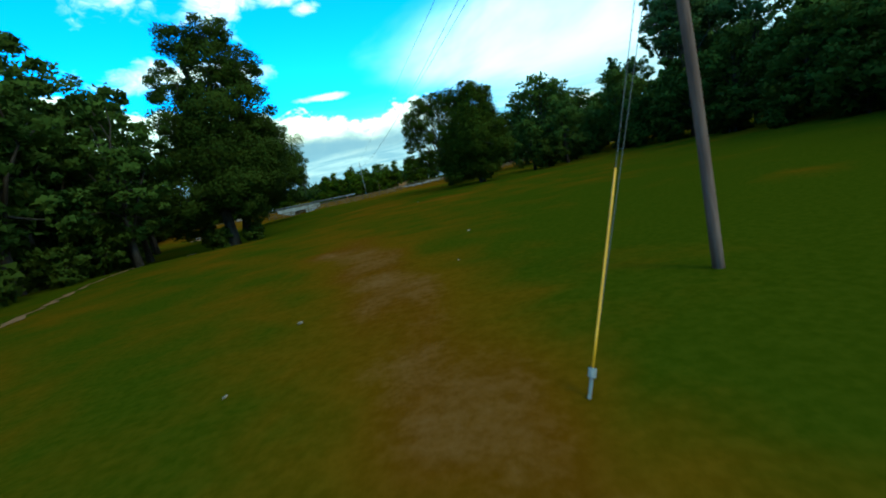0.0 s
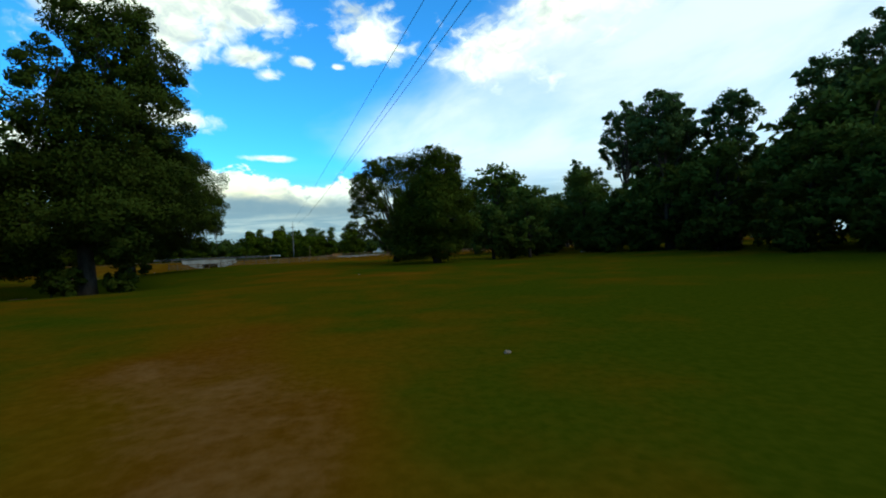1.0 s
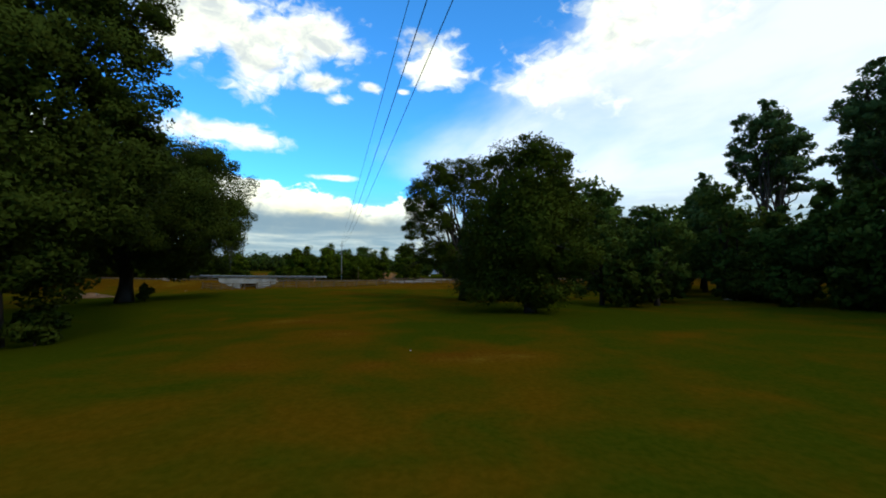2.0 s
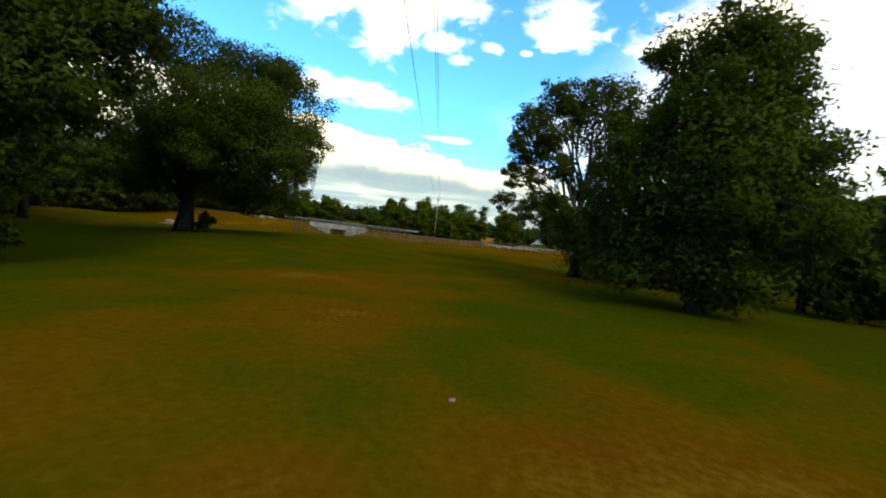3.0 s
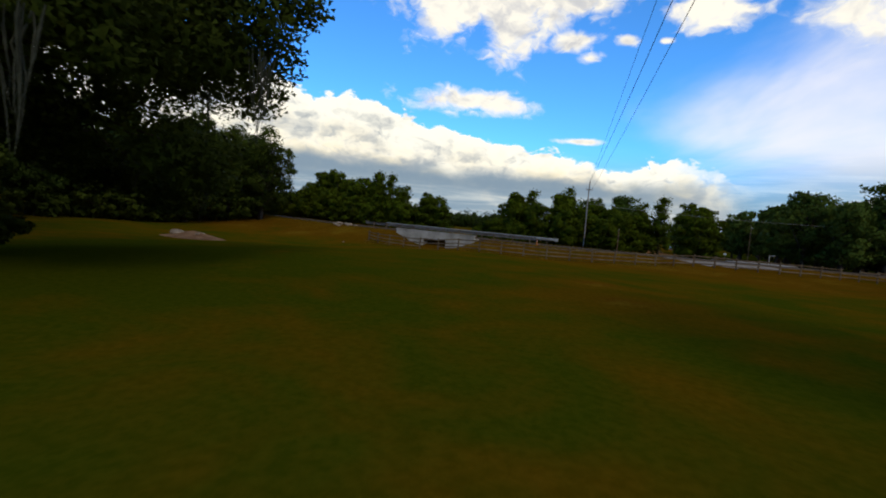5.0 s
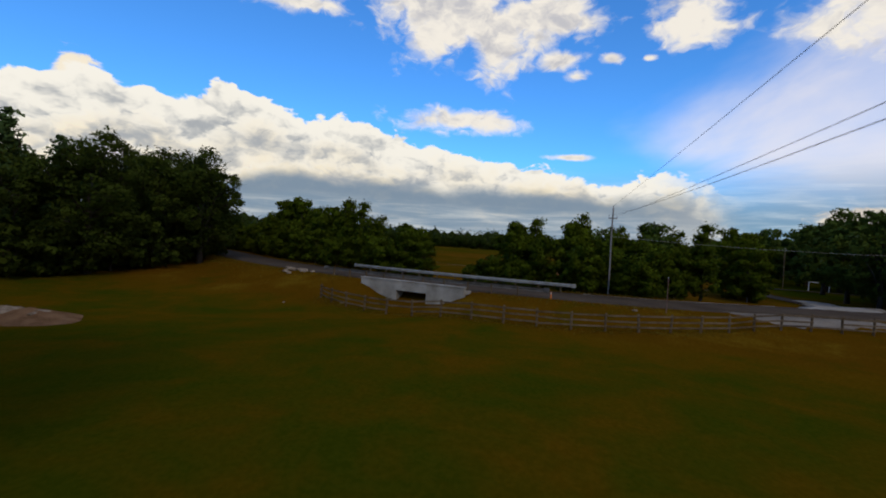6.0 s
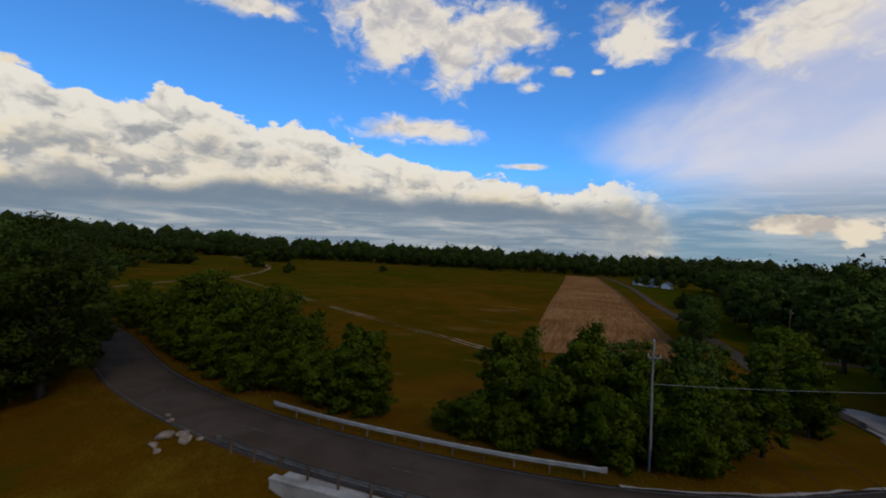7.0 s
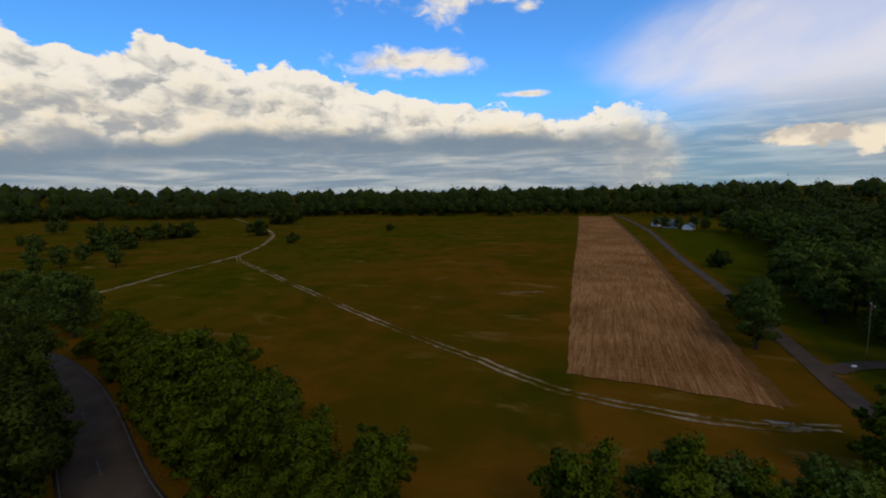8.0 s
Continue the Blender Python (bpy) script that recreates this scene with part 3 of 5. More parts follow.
def ribbon(name, line, width, mat, label, category, lift=0.05, gap=2.0, flat_z=None, ragged=0.0, thick=0.0):
    p = resample(line, gap)
    t = np.gradient(p, axis=0)
    t /= np.linalg.norm(t, axis=1)[:, None]
    nrm = np.stack([-t[:, 1], t[:, 0]], 1)
    rng = np.random.default_rng(len(p))
    cols = np.linspace(-0.5, 0.5, 5)
    w = width + ragged * rng.standard_normal((len(p), 2)).repeat([3, 2], axis=1)
    v, f = [], []
    for j, c in enumerate(cols):
        q = p + nrm * (c * w[:, j:j + 1])
        z = land(q[:, 0], q[:, 1]) + lift if flat_z is None else np.full(len(q), flat_z) + 0.04 * (1 - (2 * c) ** 2)
        v.append(np.column_stack([q, z]))
    n = len(p)
    base = np.concatenate(v)
    for j in range(4):
        for i in range(n - 1):
            f.append((j * n + i, j * n + i + 1, (j + 1) * n + i + 1, (j + 1) * n + i))
    f = [tuple(reversed(q)) for q in f]
    if thick:
        lo = np.concatenate([v[0] - (0, 0, thick), v[-1] - (0, 0, thick)])
        base = np.concatenate([base, lo])
        for i in range(n - 1):
            f.append((i, i + 1, 5 * n + i + 1, 5 * n + i))
            f.append((4 * n + i + 1, 4 * n + i, 6 * n + i, 6 * n + i + 1))
    ob = new(name, mesh_from(name, base, f, mat, True))
    return tagged(ob, label, category, kind="structure")


road = ribbon("road", ROAD, ROAD_W, ASPHALT, "curving two-lane grey asphalt country road", "road", flat_z=ROAD_Z + 0.02, thick=0.2)
ribbon("side_road", SIDE_ROAD, 2.5, ASPHALT, "narrow straight grey asphalt side road", "road", lift=0.09, ragged=0.05)

ribbon("side_road", [(0.9, 158.6), (2.4, 160.4), (7.8, 163.2), (20, 166)], 2.4, ASPHALT, "short grey asphalt spur beside the side road", "road", lift=0.10, ragged=0.05)


def build_road_marks():
    p = resample(ROAD, 0.5)
    t = np.gradient(p, axis=0)
    t /= np.linalg.norm(t, axis=1)[:, None]
    nrm = np.stack([-t[:, 1], t[:, 0]], 1)
    keep = np.nonzero((p[:, 0] > -100) & (p[:, 0] < 40))[0]

    def strip(bd, ids, off, w, crown):
        a, c = p[ids] + nrm[ids] * (off - w / 2), p[ids] + nrm[ids] * (off + w / 2)
        v = [(*q, ROAD_Z + 0.026 + crown) for q in np.concatenate([a, c])]
        n = len(ids)
        bd.add(v, [(i, i + 1, n + i + 1, n + i) for i in range(n - 1)])
    for off in (-ROAD_W / 2 + 0.28, ROAD_W / 2 - 0.28):
        bd = Build()
        strip(bd, keep, off, 0.11, 0.008)
        child("edge_line", bd.mesh("edge_line", ROADPAINT), road, "worn white edge line")
    for k in range(0, len(keep) - 8, 24):
        bd = Build()
        strip(bd, keep[k:k + 6], 0.0, 0.11, 0.042)
        child("dash", bd.mesh("dash", ROADPAINT), road, "worn pale centre dash")


build_road_marks()


def sheet(name, outline, mat, label, category, lift, gap=1.0, ragged=0.0, kind="structure"):
    """A ground patch with an uneven rim, laid on the land."""
    rim = resample(list(outline) + [outline[0]], gap)[:-1]
    rng = np.random.default_rng(len(rim))
    rim = rim + ragged * rng.standard_normal(rim.shape)
    c = rim.mean(0)
    rings = np.linspace(0.0, 1.0, 9)[1:]
    pts = [c] + [c + (q - c) * r for r in rings for q in rim]
    pts = np.array(pts)
    z = land(pts[:, 0], pts[:, 1]) + lift
    n = len(rim)
    z[-n:] -= lift + 0.01
    v = np.column_stack([pts, z])
    f = [(0, 1 + i, 1 + (i + 1) % n) for i in range(n)]
    for r in range(len(rings) - 1):
        for i in range(n):
            j = (i + 1) % n
            f.append((1 + r * n + i, 1 + (r + 1) * n + i, 1 + (r + 1) * n + j, 1 + r * n + j))
    return tagged(new(name, mesh_from(name, v, f, mat, True)), label, category, kind=kind)




def strip_field(name, left, right, mat, label, lift):
    """A long field between two edges, as a grid of rows laid on the land."""
    n, m = 140, 14
    v, f = [], []
    rng = np.random.default_rng(8)
    ys = np.linspace(left[0][1], left[-1][1], n)
    for i, y in enumerate(ys):
        a = np.interp(y, [p[1] for p in left], [p[0] for p in left]) + rng.normal(0, 0.10)
        b = np.interp(y, [p[1] for p in right], [p[0] for p in right]) + rng.normal(0, 0.14)
        for j in range(m + 1):
            x = a + (b - a) * j / m
            yy = y - 2.6 * (j / m) * (1 - i / (n - 1)) + (rng.normal(0, 0.25) if i == 0 else 0)
            v.append((x, yy, lift if 0 < j < m else -0.02))
    z = land([p[0] for p in v], [p[1] for p in v])
    v = [(x, y, h + dz) for (x, y, dz), h in zip(v, z)]
    for i in range(n - 1):
        for j in range(m):
            k = i * (m + 1) + j
            f.append((k, k + 1, k + m + 2, k + m + 1))
    return tagged(new(name, mesh_from(name, v, f, mat, True)), label, "field", kind="structure")


strip_field("ploughed_strip", [(-29.8, 148.6), (-34, 205), (-39, 290), (-45, 380), (-51.5, 472)], [(-7.2, 148.6), (-8.4, 168), (-11, 220), (-14.5, 292), (-20, 370), (-27, 472)], PLOUGH, "ploughed strip of pale reddish-brown soil", 0.09)
TRACK = [(-4, 143.4), (-10, 141.6), (-16.7, 141.2), (-29.2, 143), (-41, 149), (-65, 161.8), (-93, 178.4), (-125, 198), (-150, 214), (-162, 228)]
for shift in (-0.55, 0.55):
    ribbon("track_rut", [(x + shift * 0.4, y + shift) for x, y in TRACK], 0.5, TRACKSOIL, "pale sandy wheel rut through the meadow", "track", 0.05, ragged=0.26, gap=1.5)
ribbon("lawn_path", [(-15.5, 15), (-19.2, 24.2), (-22, 33), (-26, 47)], 0.32, SOIL, "faint worn dirt path along the trees", "path", 0.012, ragged=0.3, gap=0.5)
ribbon("dirt_track", [(-150, 130), (-141, 156), (-149, 187), (-160, 226), (-188, 271), (-222, 310), (-300, 372), (-400, 450)], 1.9, TRACKSOIL, "pale sandy farm track curving over the meadow", "track", 0.06, ragged=0.25)
sheet("gravel_apron", [(-9.2, 108.7), (-7.4, 108.4), (-6.6, 107.5), (-5.6, 106.7), (-3.8, 107.1), (-0.5, 109.2), (2.4, 111.8), (1.6, 113.9), (-2.0, 112.1)], SAND, "pale grey gravel apron beside the road", "gravel", 0.05, 0.6, 0.2)
sheet("bare_patch", [(-8.2 + 1.8 * math.cos(w) * (1 + 0.25 * math.sin(3 * w)), 142.4 + 0.8 * math.sin(w) * (1 + 0.2 * math.cos(2 * w))) for w in np.arange(12) * math.pi / 6],
      SAND, "pale sandy patch at the end of the track", "soil", 0.03, 0.8, 0.25)
ribbon("track_rut", [(-47, 188.2), (-43, 189.6), (-38, 191.6)], 0.7, TRACKSOIL, "short pale cross track in the meadow", "track", 0.05, ragged=0.2, gap=0.8)
ribbon("field_margin", [(-7.4, 146.8), (-8.4, 168), (-10.9, 220), (-14.4, 292), (-19.7, 370), (-26.6, 470)], 1.7, REDSOIL, "dark turned soil along the edge of the ploughed strip", "field", 0.03, ragged=0.3)
sheet("sandy_corner", [(-1.4, 118.4), (0.9, 123), (1.9, 128), (2.3, 134), (2.8, 138.5), (5.6, 138), (6.4, 131), (6.8, 125), (4.8, 121.2), (2.0, 119.2)], PALESAND, "pale sandy mouth of the side road at the junction", "gravel", 0.14, 0.6, 0.18)


def sandy_edge():
    """Pale sand washed along the far edge of the asphalt."""
    p = resample(ROAD, 2.0)
    t = np.gradient(p, axis=0)
    t /= np.linalg.norm(t, axis=1)[:, None]
    q = p + np.stack([-t[:, 1], t[:, 0]], 1) * (ROAD_W / 2 + 0.05)
    q = q[(q[:, 0] > -19) & (q[:, 0] < -2)]
    ribbon("sandy_edge", [tuple(a) for a in q], 0.24, PALESAND, "thin pale strip of sand along the road edge", "gravel", 0.055, 1.0, ragged=0.12)


sandy_edge()


def rail_beam(line, zt):
    """W-beam guardrail mesh along a line of points, zt its top edge."""
    prof = [(0.0, 0.0), (0.03, -0.03), (0.08, -0.07), (0.08, -0.11), (0.02, -0.155), (0.08, -0.20), (0.08, -0.24), (0.03, -0.28), (0.0, -0.31)]
    p = resample(line, 1.0)
    t = np.gradient(p, axis=0)
    t /= np.linalg.norm(t, axis=1)[:, None]
    nrm = np.stack([-t[:, 1], t[:, 0]], 1)
    bd = Build()
    m = len(prof)
    v, f = [], []
    for i in range(len(p)):
        for back in (0, 1):
            for o, z in prof:
                v.append((*(p[i] + nrm[i] * (o - 0.006 * back)), zt + z))
    for i in range(len(p) - 1):
        for j in range(m - 1):
            a, b = i * 2 * m + j, (i + 1) * 2 * m + j
            f.append((a, b, b + 1, a + 1))
            f.append((a + m + 1, b + m + 1, b + m, a + m))
        for j in (0, m - 1):
            a, b = i * 2 * m + j, (i + 1) * 2 * m + j
            f.append((a, a + m, b + m, b))
    bd.add(v, f)
    return bd, p, nrm


def guardrail(line, label, side, steel):
    g = thing("guardrail", label, "guardrail", (line[0][0], line[0][1], ROAD_Z), group="roadside guardrails")
    o = Matrix.Translation((-line[0][0], -line[0][1], -ROAD_Z))
    bd, p, nrm = rail_beam([(x, y) for x, y in line] if side > 0 else [(x, y) for x, y in reversed(line)], ROAD_Z + 0.78)
    child("beam", bd.mesh("beam", steel), g, at=o)
    for i in range(1, len(p) - 1, 2):
        q = p[i] - nrm[i] * 0.07
        ground = min(lz(*q), ROAD_Z) - 0.15
        bd = Build()
        bd.box((*q, ground), (*q, ROAD_Z + 0.74), 0.10, 0.14, up=(*nrm[i], 0), bevel=0.01)
        child("post", bd.mesh("post", GREYWOOD), g, at=o)
    for i in (0, len(p) - 1):   # flared, rounded end shoes
        q = p[i]
        d = (p[0] - p[1]) if i == 0 else (p[-1] - p[-2])
        bd = Build()
        bd.box((*(q - d * 0.1), ROAD_Z + 0.62), (*(q + d * 0.28 - nrm[i] * 0.10), ROAD_Z + 0.62), 0.10, 0.36, bevel=0.05)
        child("end_shoe", bd.mesh("end_shoe", steel), g, "flared rounded end shoe", at=o)
    return g


guardrail([(-42.4, 111.35), (-37, 110.75), (-30, 110.55), (-24, 110.75), (-19.0, 111.35)], "long galvanised steel guardrail on the far verge", -1, STEEL)
guardrail([(-41.0, 104.95), (-36, 104.4), (-31, 104.15), (-26, 104.2), (-19.9, 104.75)], "dull weathered steel guardrail on wooden posts above the culvert, shade of its back in the colour", 1, DULLSTEEL)


def culvert():
    # headwall stands clear of the embankment
    c = thing("culvert", "pale concrete culvert headwall with a box opening", "culvert", (-30.5, 103.9, -0.8))
    o = Matrix.Translation((30.5, -103.9, 0.8))
    x0, x1, ox0, ox1, zt, zo = -35.5, -25.8, -31.9, -29.1, 0.86, 0.12
    ya, yb = 102.95, 103.35

    def wall(name, outline, y0, y1):
        bd = Build()
        n = len(outline)
        bd.add([(x, y0, z) for x, z in outline] + [(x, y1, z) for x, z in outline],
               [tuple(range(n)), tuple(reversed(range(n, 2 * n)))] + [(i, n + i, n + (i + 1) % n, (i + 1) % n) for i in range(n)])
        me = bd.mesh(name, CONCRETE)
        child(name, me, c, at=o)
    wall("wing_wall", [(x0, zt), (x0, 0.35), (-33.8, -0.35), (ox0, -1.5), (ox0, zt)], ya, yb)
    wall("wing_wall", [(ox1, zt), (ox1, -1.5), (-27.2, -1.0), (-26.2, -0.45), (x1, 0.0), (x1, zt)], ya, yb)
    wall("lintel", [(ox0 - 0.02, zt), (ox0 - 0.02, zo), (ox1 + 0.02, zo), (ox1 + 0.02, zt)], ya - 0.02, yb)
    wall("coping", [(x0 - 0.05, zt + 0.1), (x0 - 0.05, zt), (x1 + 0.05, zt), (x1 + 0.05, zt + 0.1)], ya - 0.05, yb + 0.05)
    bd = Build()
    bd.box((x0, 103.95, 0.46), (x1, 103.95, 0.46), 1.2, 0.26, bevel=0.02)
    child("deck_slab", bd.mesh("deck_slab", CONCRETE), c, at=o)
    for x in (ox0, ox1):
        bd = Build()
        s = -1 if x == ox0 else 1
        bd.box((x + s * 0.12, yb, -0.55), (x + s * 0.12, yb + 7.6, -0.55), 0.24, 1.9)
        child("barrel_wall", bd.mesh("barrel_wall", CONCRETE), c, at=o)
    bd = Build()
    bd.box((-30.5, yb, zo + 0.12), (-30.5, yb + 7.6, zo + 0.12), ox1 - ox0 + 0.5, 0.24)
    child("barrel_roof", bd.mesh("barrel_roof", CONCRETE), c, at=o)


culvert()

FENCE = [(-36.2, 98.7), (-33.4, 97.4), (-29.6, 96.5), (-25.9, 96.4), (-22.6, 96.8), (-19.1, 97.4), (-15.6, 98.7), (-12.0, 100.6), (-8.6, 103.0), (-4.8, 106.0), (4, 110.5), (14, 117), (28, 126.5), (46, 139)]


def fence():
    f = thing("fence", "weathered three-rail wooden post fence along the lawn", "fence", (-30, 96.5, -0.4))
    o = Matrix.Translation((30, -96.5, 0.4))
    p = resample(FENCE, 0.25)
    s = np.concatenate([[0], np.cumsum(np.linalg.norm(np.diff(p, axis=0), axis=1))])
    at = np.arange(0, s[-1], 2.0)
    q = np.column_stack([np.interp(at, s, p[:, 0]), np.interp(at, s, p[:, 1])])
    rng = np.random.default_rng(5)
    z = land(q[:, 0], q[:, 1])
    post = Build()
    post.tube([(0, 0, -0.25), (0, 0, 1.04), (0, 0, 1.09)], [0.075, 0.07, 0.05], 8)
    pm = post.mesh("post", GREYWOOD)
    for i in range(len(q)):
        lean = pose(*q[i], z[i], rng.normal(0, 1.6), rng.normal(0, 1.6), rng.uniform(0, 360))
        child("post", pm, f, at=o @ lean)
    for i in range(len(q) - 1):
        missing = rng.random(3) < 0.04
        for k, h in enumerate((0.30, 0.62, 0.95)):
            if missing[k]:
                continue
            a, b = (*q[i], z[i] + h + rng.normal(0, 0.02)), (*q[i + 1], z[i + 1] + h + rng.normal(0, 0.02))
            d = (Vector(b) - Vector(a)).normalized()
            side = Vector((d.y, -d.x, 0)) * 0.075
            bd = Build()
            bd.box(Vector(a) + side - d * 0.06, Vector(b) + side + d * 0.06, 0.035, 0.10, bevel=0.008)
            child("rail", bd.mesh("rail", GREYWOOD), f, at=o)


fence()

# ---- poles, wires ----
P0, P1 = (3.70, 5.90), (-16.3, 114.2)


def power_pole(at, height, r0, r1, mat, label, arm_dir, arm=1.15, lean=0.0):
    """A pole with a crossarm; gives back the points where the wires hang."""
    z = lz(*at)
    p = thing("utility_pole", label, "utility pole", (*at, z), group="power line poles")
    p.matrix_world = pose(*at, z, 0, lean, 0)
    bd = Build()
    n = 9
    pts = [(0.03 * math.sin(i * 0.8), 0.02 * math.sin(i * 1.1), -0.3 + (height + 0.3) * i / (n - 1)) for i in range(n)]
    bd.tube(pts, [r0 + (r1 - r0) * i / (n - 1) for i in range(n)], 14)
    child("shaft", bd.mesh("shaft", mat, True), p)
    ax = Vector((math.cos(arm_dir), math.sin(arm_dir), 0))
    off = Vector((-ax.y, ax.x, 0)) * (r1 + 0.05)
    drop = 0.95 if arm < 0.5 else 0.35
    bd = Build()
    bd.box(off - ax * arm + Vector((0, 0, height - drop)), off + ax * arm + Vector((0, 0, height - drop)), 0.07, 0.09, bevel=0.01)
    cross = child("crossarm", bd.mesh("crossarm", mat), p)
    for s in (-1, 1):
        bd = Build()
        bd.box(off + ax * arm * 0.65 * s + Vector((0, 0, height - drop - 0.06)), off * 0.9 + Vector((0, 0, height - drop - 0.45)), 0.015, 0.015)
        child("brace", bd.mesh("brace", STEEL), p)
    tips = []
    for s in (-0.9 * arm, 0.0, 0.9 * arm):
        c = off + ax * s + Vector((0, 0, height - drop + 0.06)) if s else Vector((0, 0, height))
        bd = Build()
        bd.tube([c, c + Vector((0, 0, 0.06)), c + Vector((0, 0, 0.10)), c + Vector((0, 0, 0.15)), c + Vector((0, 0, 0.19))], [0.02, 0.05, 0.03, 0.05, 0.02], 8)
        child("insulator", bd.mesh("insulator", PORCELAIN), cross if s else p, "glazed grey insulator")
        tips.append(p.matrix_world @ (c + Vector((0, 0, 0.17))))
    return p, tips


line_dir = math.atan2(P1[1] - P0[1], P1[0] - P0[0]) + math.pi / 2
pole_a, tips_a = power_pole(P0, 7.7, 0.080, 0.06, POLEWOOD, "tall brown wooden utility pole standing in the lawn", line_dir, 0.24, -2.2)
pole_b, tips_b = power_pole(P1, 8.0, 0.085, 0.06, PALEPOLE, "pale wooden utility pole with a crossarm beside the road", line_dir, 0.38)


def cable(name, a, b, sag, r, label, n=40, mat=None):
    a, b = Vector(a), Vector(b)
    pts = [a.lerp(b, i / n) - Vector((0, 0, sag * 4 * (i / n) * (1 - i / n))) for i in range(n + 1)]
    bd = Build()
    bd.tube(pts, [r] * len(pts), 6)
    return tagged(new(name, bd.mesh(name, mat or WIRE)), label, "cable", group="overhead wires")


for a, b, dip in zip(tips_a, tips_b, (0.9, 0.2, 1.5)):
    cable("power_line", a, b, dip, 0.0075, "thin dark overhead power line hung between the poles")
back = Vector((P0[0] - P1[0], P0[1] - P1[1], 0)).normalized() * 60
for a in tips_a:
    cable("power_line", a, a + back + Vector((0, 0, 1.0)), 0.6, 0.009, "thin dark overhead power line hung between the poles", 16)


def guy_set():
    g = thing("guy_wire", "two steel guy wires with a yellow plastic guard", "guy wire", (0.92, 3.32, lz(0.92, 3.32)))
    top = Vector((P0[0] - 0.92 + 0.12, P0[1] - 3.32, 6.9))
    d = top.normalized()
    bd = Build()
    bd.tube([(-0.06, -0.02, -0.2), d * 0.22], [0.016, 0.016], 8)
    bd.tube([d * 0.18, d * 0.26], [0.035, 0.035], 10)
    child("anchor_rod", bd.mesh("anchor_rod", STEEL), g, "galvanised anchor rod")
    bd = Build()
    bd.tube([d * 0.22, top], [0.0045, 0.0045], 6)
    child("strand", bd.mesh("strand", DULLSTEEL), g)
    bd = Build()
    bd.tube([d * 0.22, Vector((P0[0] - 0.92 - 0.05, P0[1] - 3.32, 5.6))], [0.0045, 0.0045], 6)
    child("strand", bd.mesh("strand", DULLSTEEL), g)
    bd = Build()
    bd.tube([d * (0.24 + 1.78 * i / 6) for i in range(7)], [0.010, 0.012, 0.012, 0.012, 0.012, 0.012, 0.009], 10)
    child("guard", bd.mesh("guard", YELLOW, True), g, "bright yellow plastic guard")


guy_set()


def thin_post(at, h, r, mat, label, name="post", cat="post"):
    z = lz(*at)
    p = thing(name, label, cat, (*at, z))
    bd = Build()
    bd.tube([(0, 0, -0.2), (0.01, 0, h * 0.5), (0, 0, h)], [r, r * 0.95, r * 0.85], 10)
    child("shaft", bd.mesh("shaft", mat), p)
    return p


sp = thin_post((-11.7, 104.7), 2.4, 0.032, POLEWOOD, "slim brown post on the road verge")
bd = Build()
bd.box((0, 0, 2.36), (0, 0, 2.44), 0.07, 0.07, up=(0, 1, 0), bevel=0.004)
child("cap", bd.mesh("cap", STEEL), sp)
mk = thin_post((-19.5, 104.9), 0.55, 0.05, ORANGE, "short bright orange road marker", "road_marker", "marker")
bd = Build()
bd.tube([(0, 0, 0.40), (0, 0, 0.48)], [0.056, 0.056], 10)
child("band", bd.mesh("band", WHITE), mk, "white reflective band")
pc, tips_c = power_pole((7.8, 167.4), 7.0, 0.065, 0.05, GREYWOOD, "thin pale wooden pole beside the side road", line_dir + 1.2)
pd, tips_d = power_pole((17.5, 131.0), 7.4, 0.08, 0.06, PALEPOLE, "thin pale wooden pole at the edge of the wood", line_dir + 1.2)
cable("service_line", Vector((*P1, lz(*P1) + 5.4)), Vector((17.5, 131.0, lz(17.5, 131.0) + 5.6)), 0.45, 0.012, "thin service cable sagging between poles", 24, STEEL)


def rubble():
    """A bare heap of soil with pale rocks on the lawn."""
    cx, cy = -42.8, 83.2
    z0 = lz(cx, cy)
    bd = Build()
    n, rings = 28, 6
    v, f = [(cx, cy, z0 + 0.58)], []
    for r in range(1, rings + 1):
        for i in range(n):
            w = 2 * math.pi * i / n
            k = r / rings
            q = Vector((math.cos(w) * 3.2, math.sin(w) * 2.2, 0)) * k
            q *= 1 + 0.12 * noise.noise(Vector((math.cos(w) * 2, math.sin(w) * 2, 3)))
            x, y = cx + q.x, cy + q.y
            v.append((x, y, lz(x, y) - 0.03 + 0.62 * (1 - k) ** 1.1 + 0.06 * noise.noise(Vector((x * 1.5, y * 1.5, 0))) * (1 - k)))
    f += [(0, 1 + i, 1 + (i + 1) % n) for i in range(n)]
    for r in range(rings - 1):
        for i in range(n):
            j = (i + 1) % n
            f.append((1 + r * n + i, 1 + (r + 1) * n + i, 1 + (r + 1) * n + j, 1 + r * n + j))
    bd.add(v, f)
    tagged(new("soil_mound", bd.mesh("soil_mound", SOIL, True)), "low mound of bare reddish-brown soil on the grass", "mound")
    spots = [(cx - 1.3, cy - 0.6, 0.75), (cx - 0.8, cy - 0.9, 0.5), (cx + 0.5, cy + 0.2, 0.6), (cx + 0.9, cy - 0.3, 0.4), (cx - 1.7, cy + 0.1, 0.4)]
    for k, (x, y, s) in enumerate(spots):
        rock((x, y, lz(x, y) + 0.30), s * 1.25, k, "pale broken rock lying on the soil mound", "rocks on the soil mound")


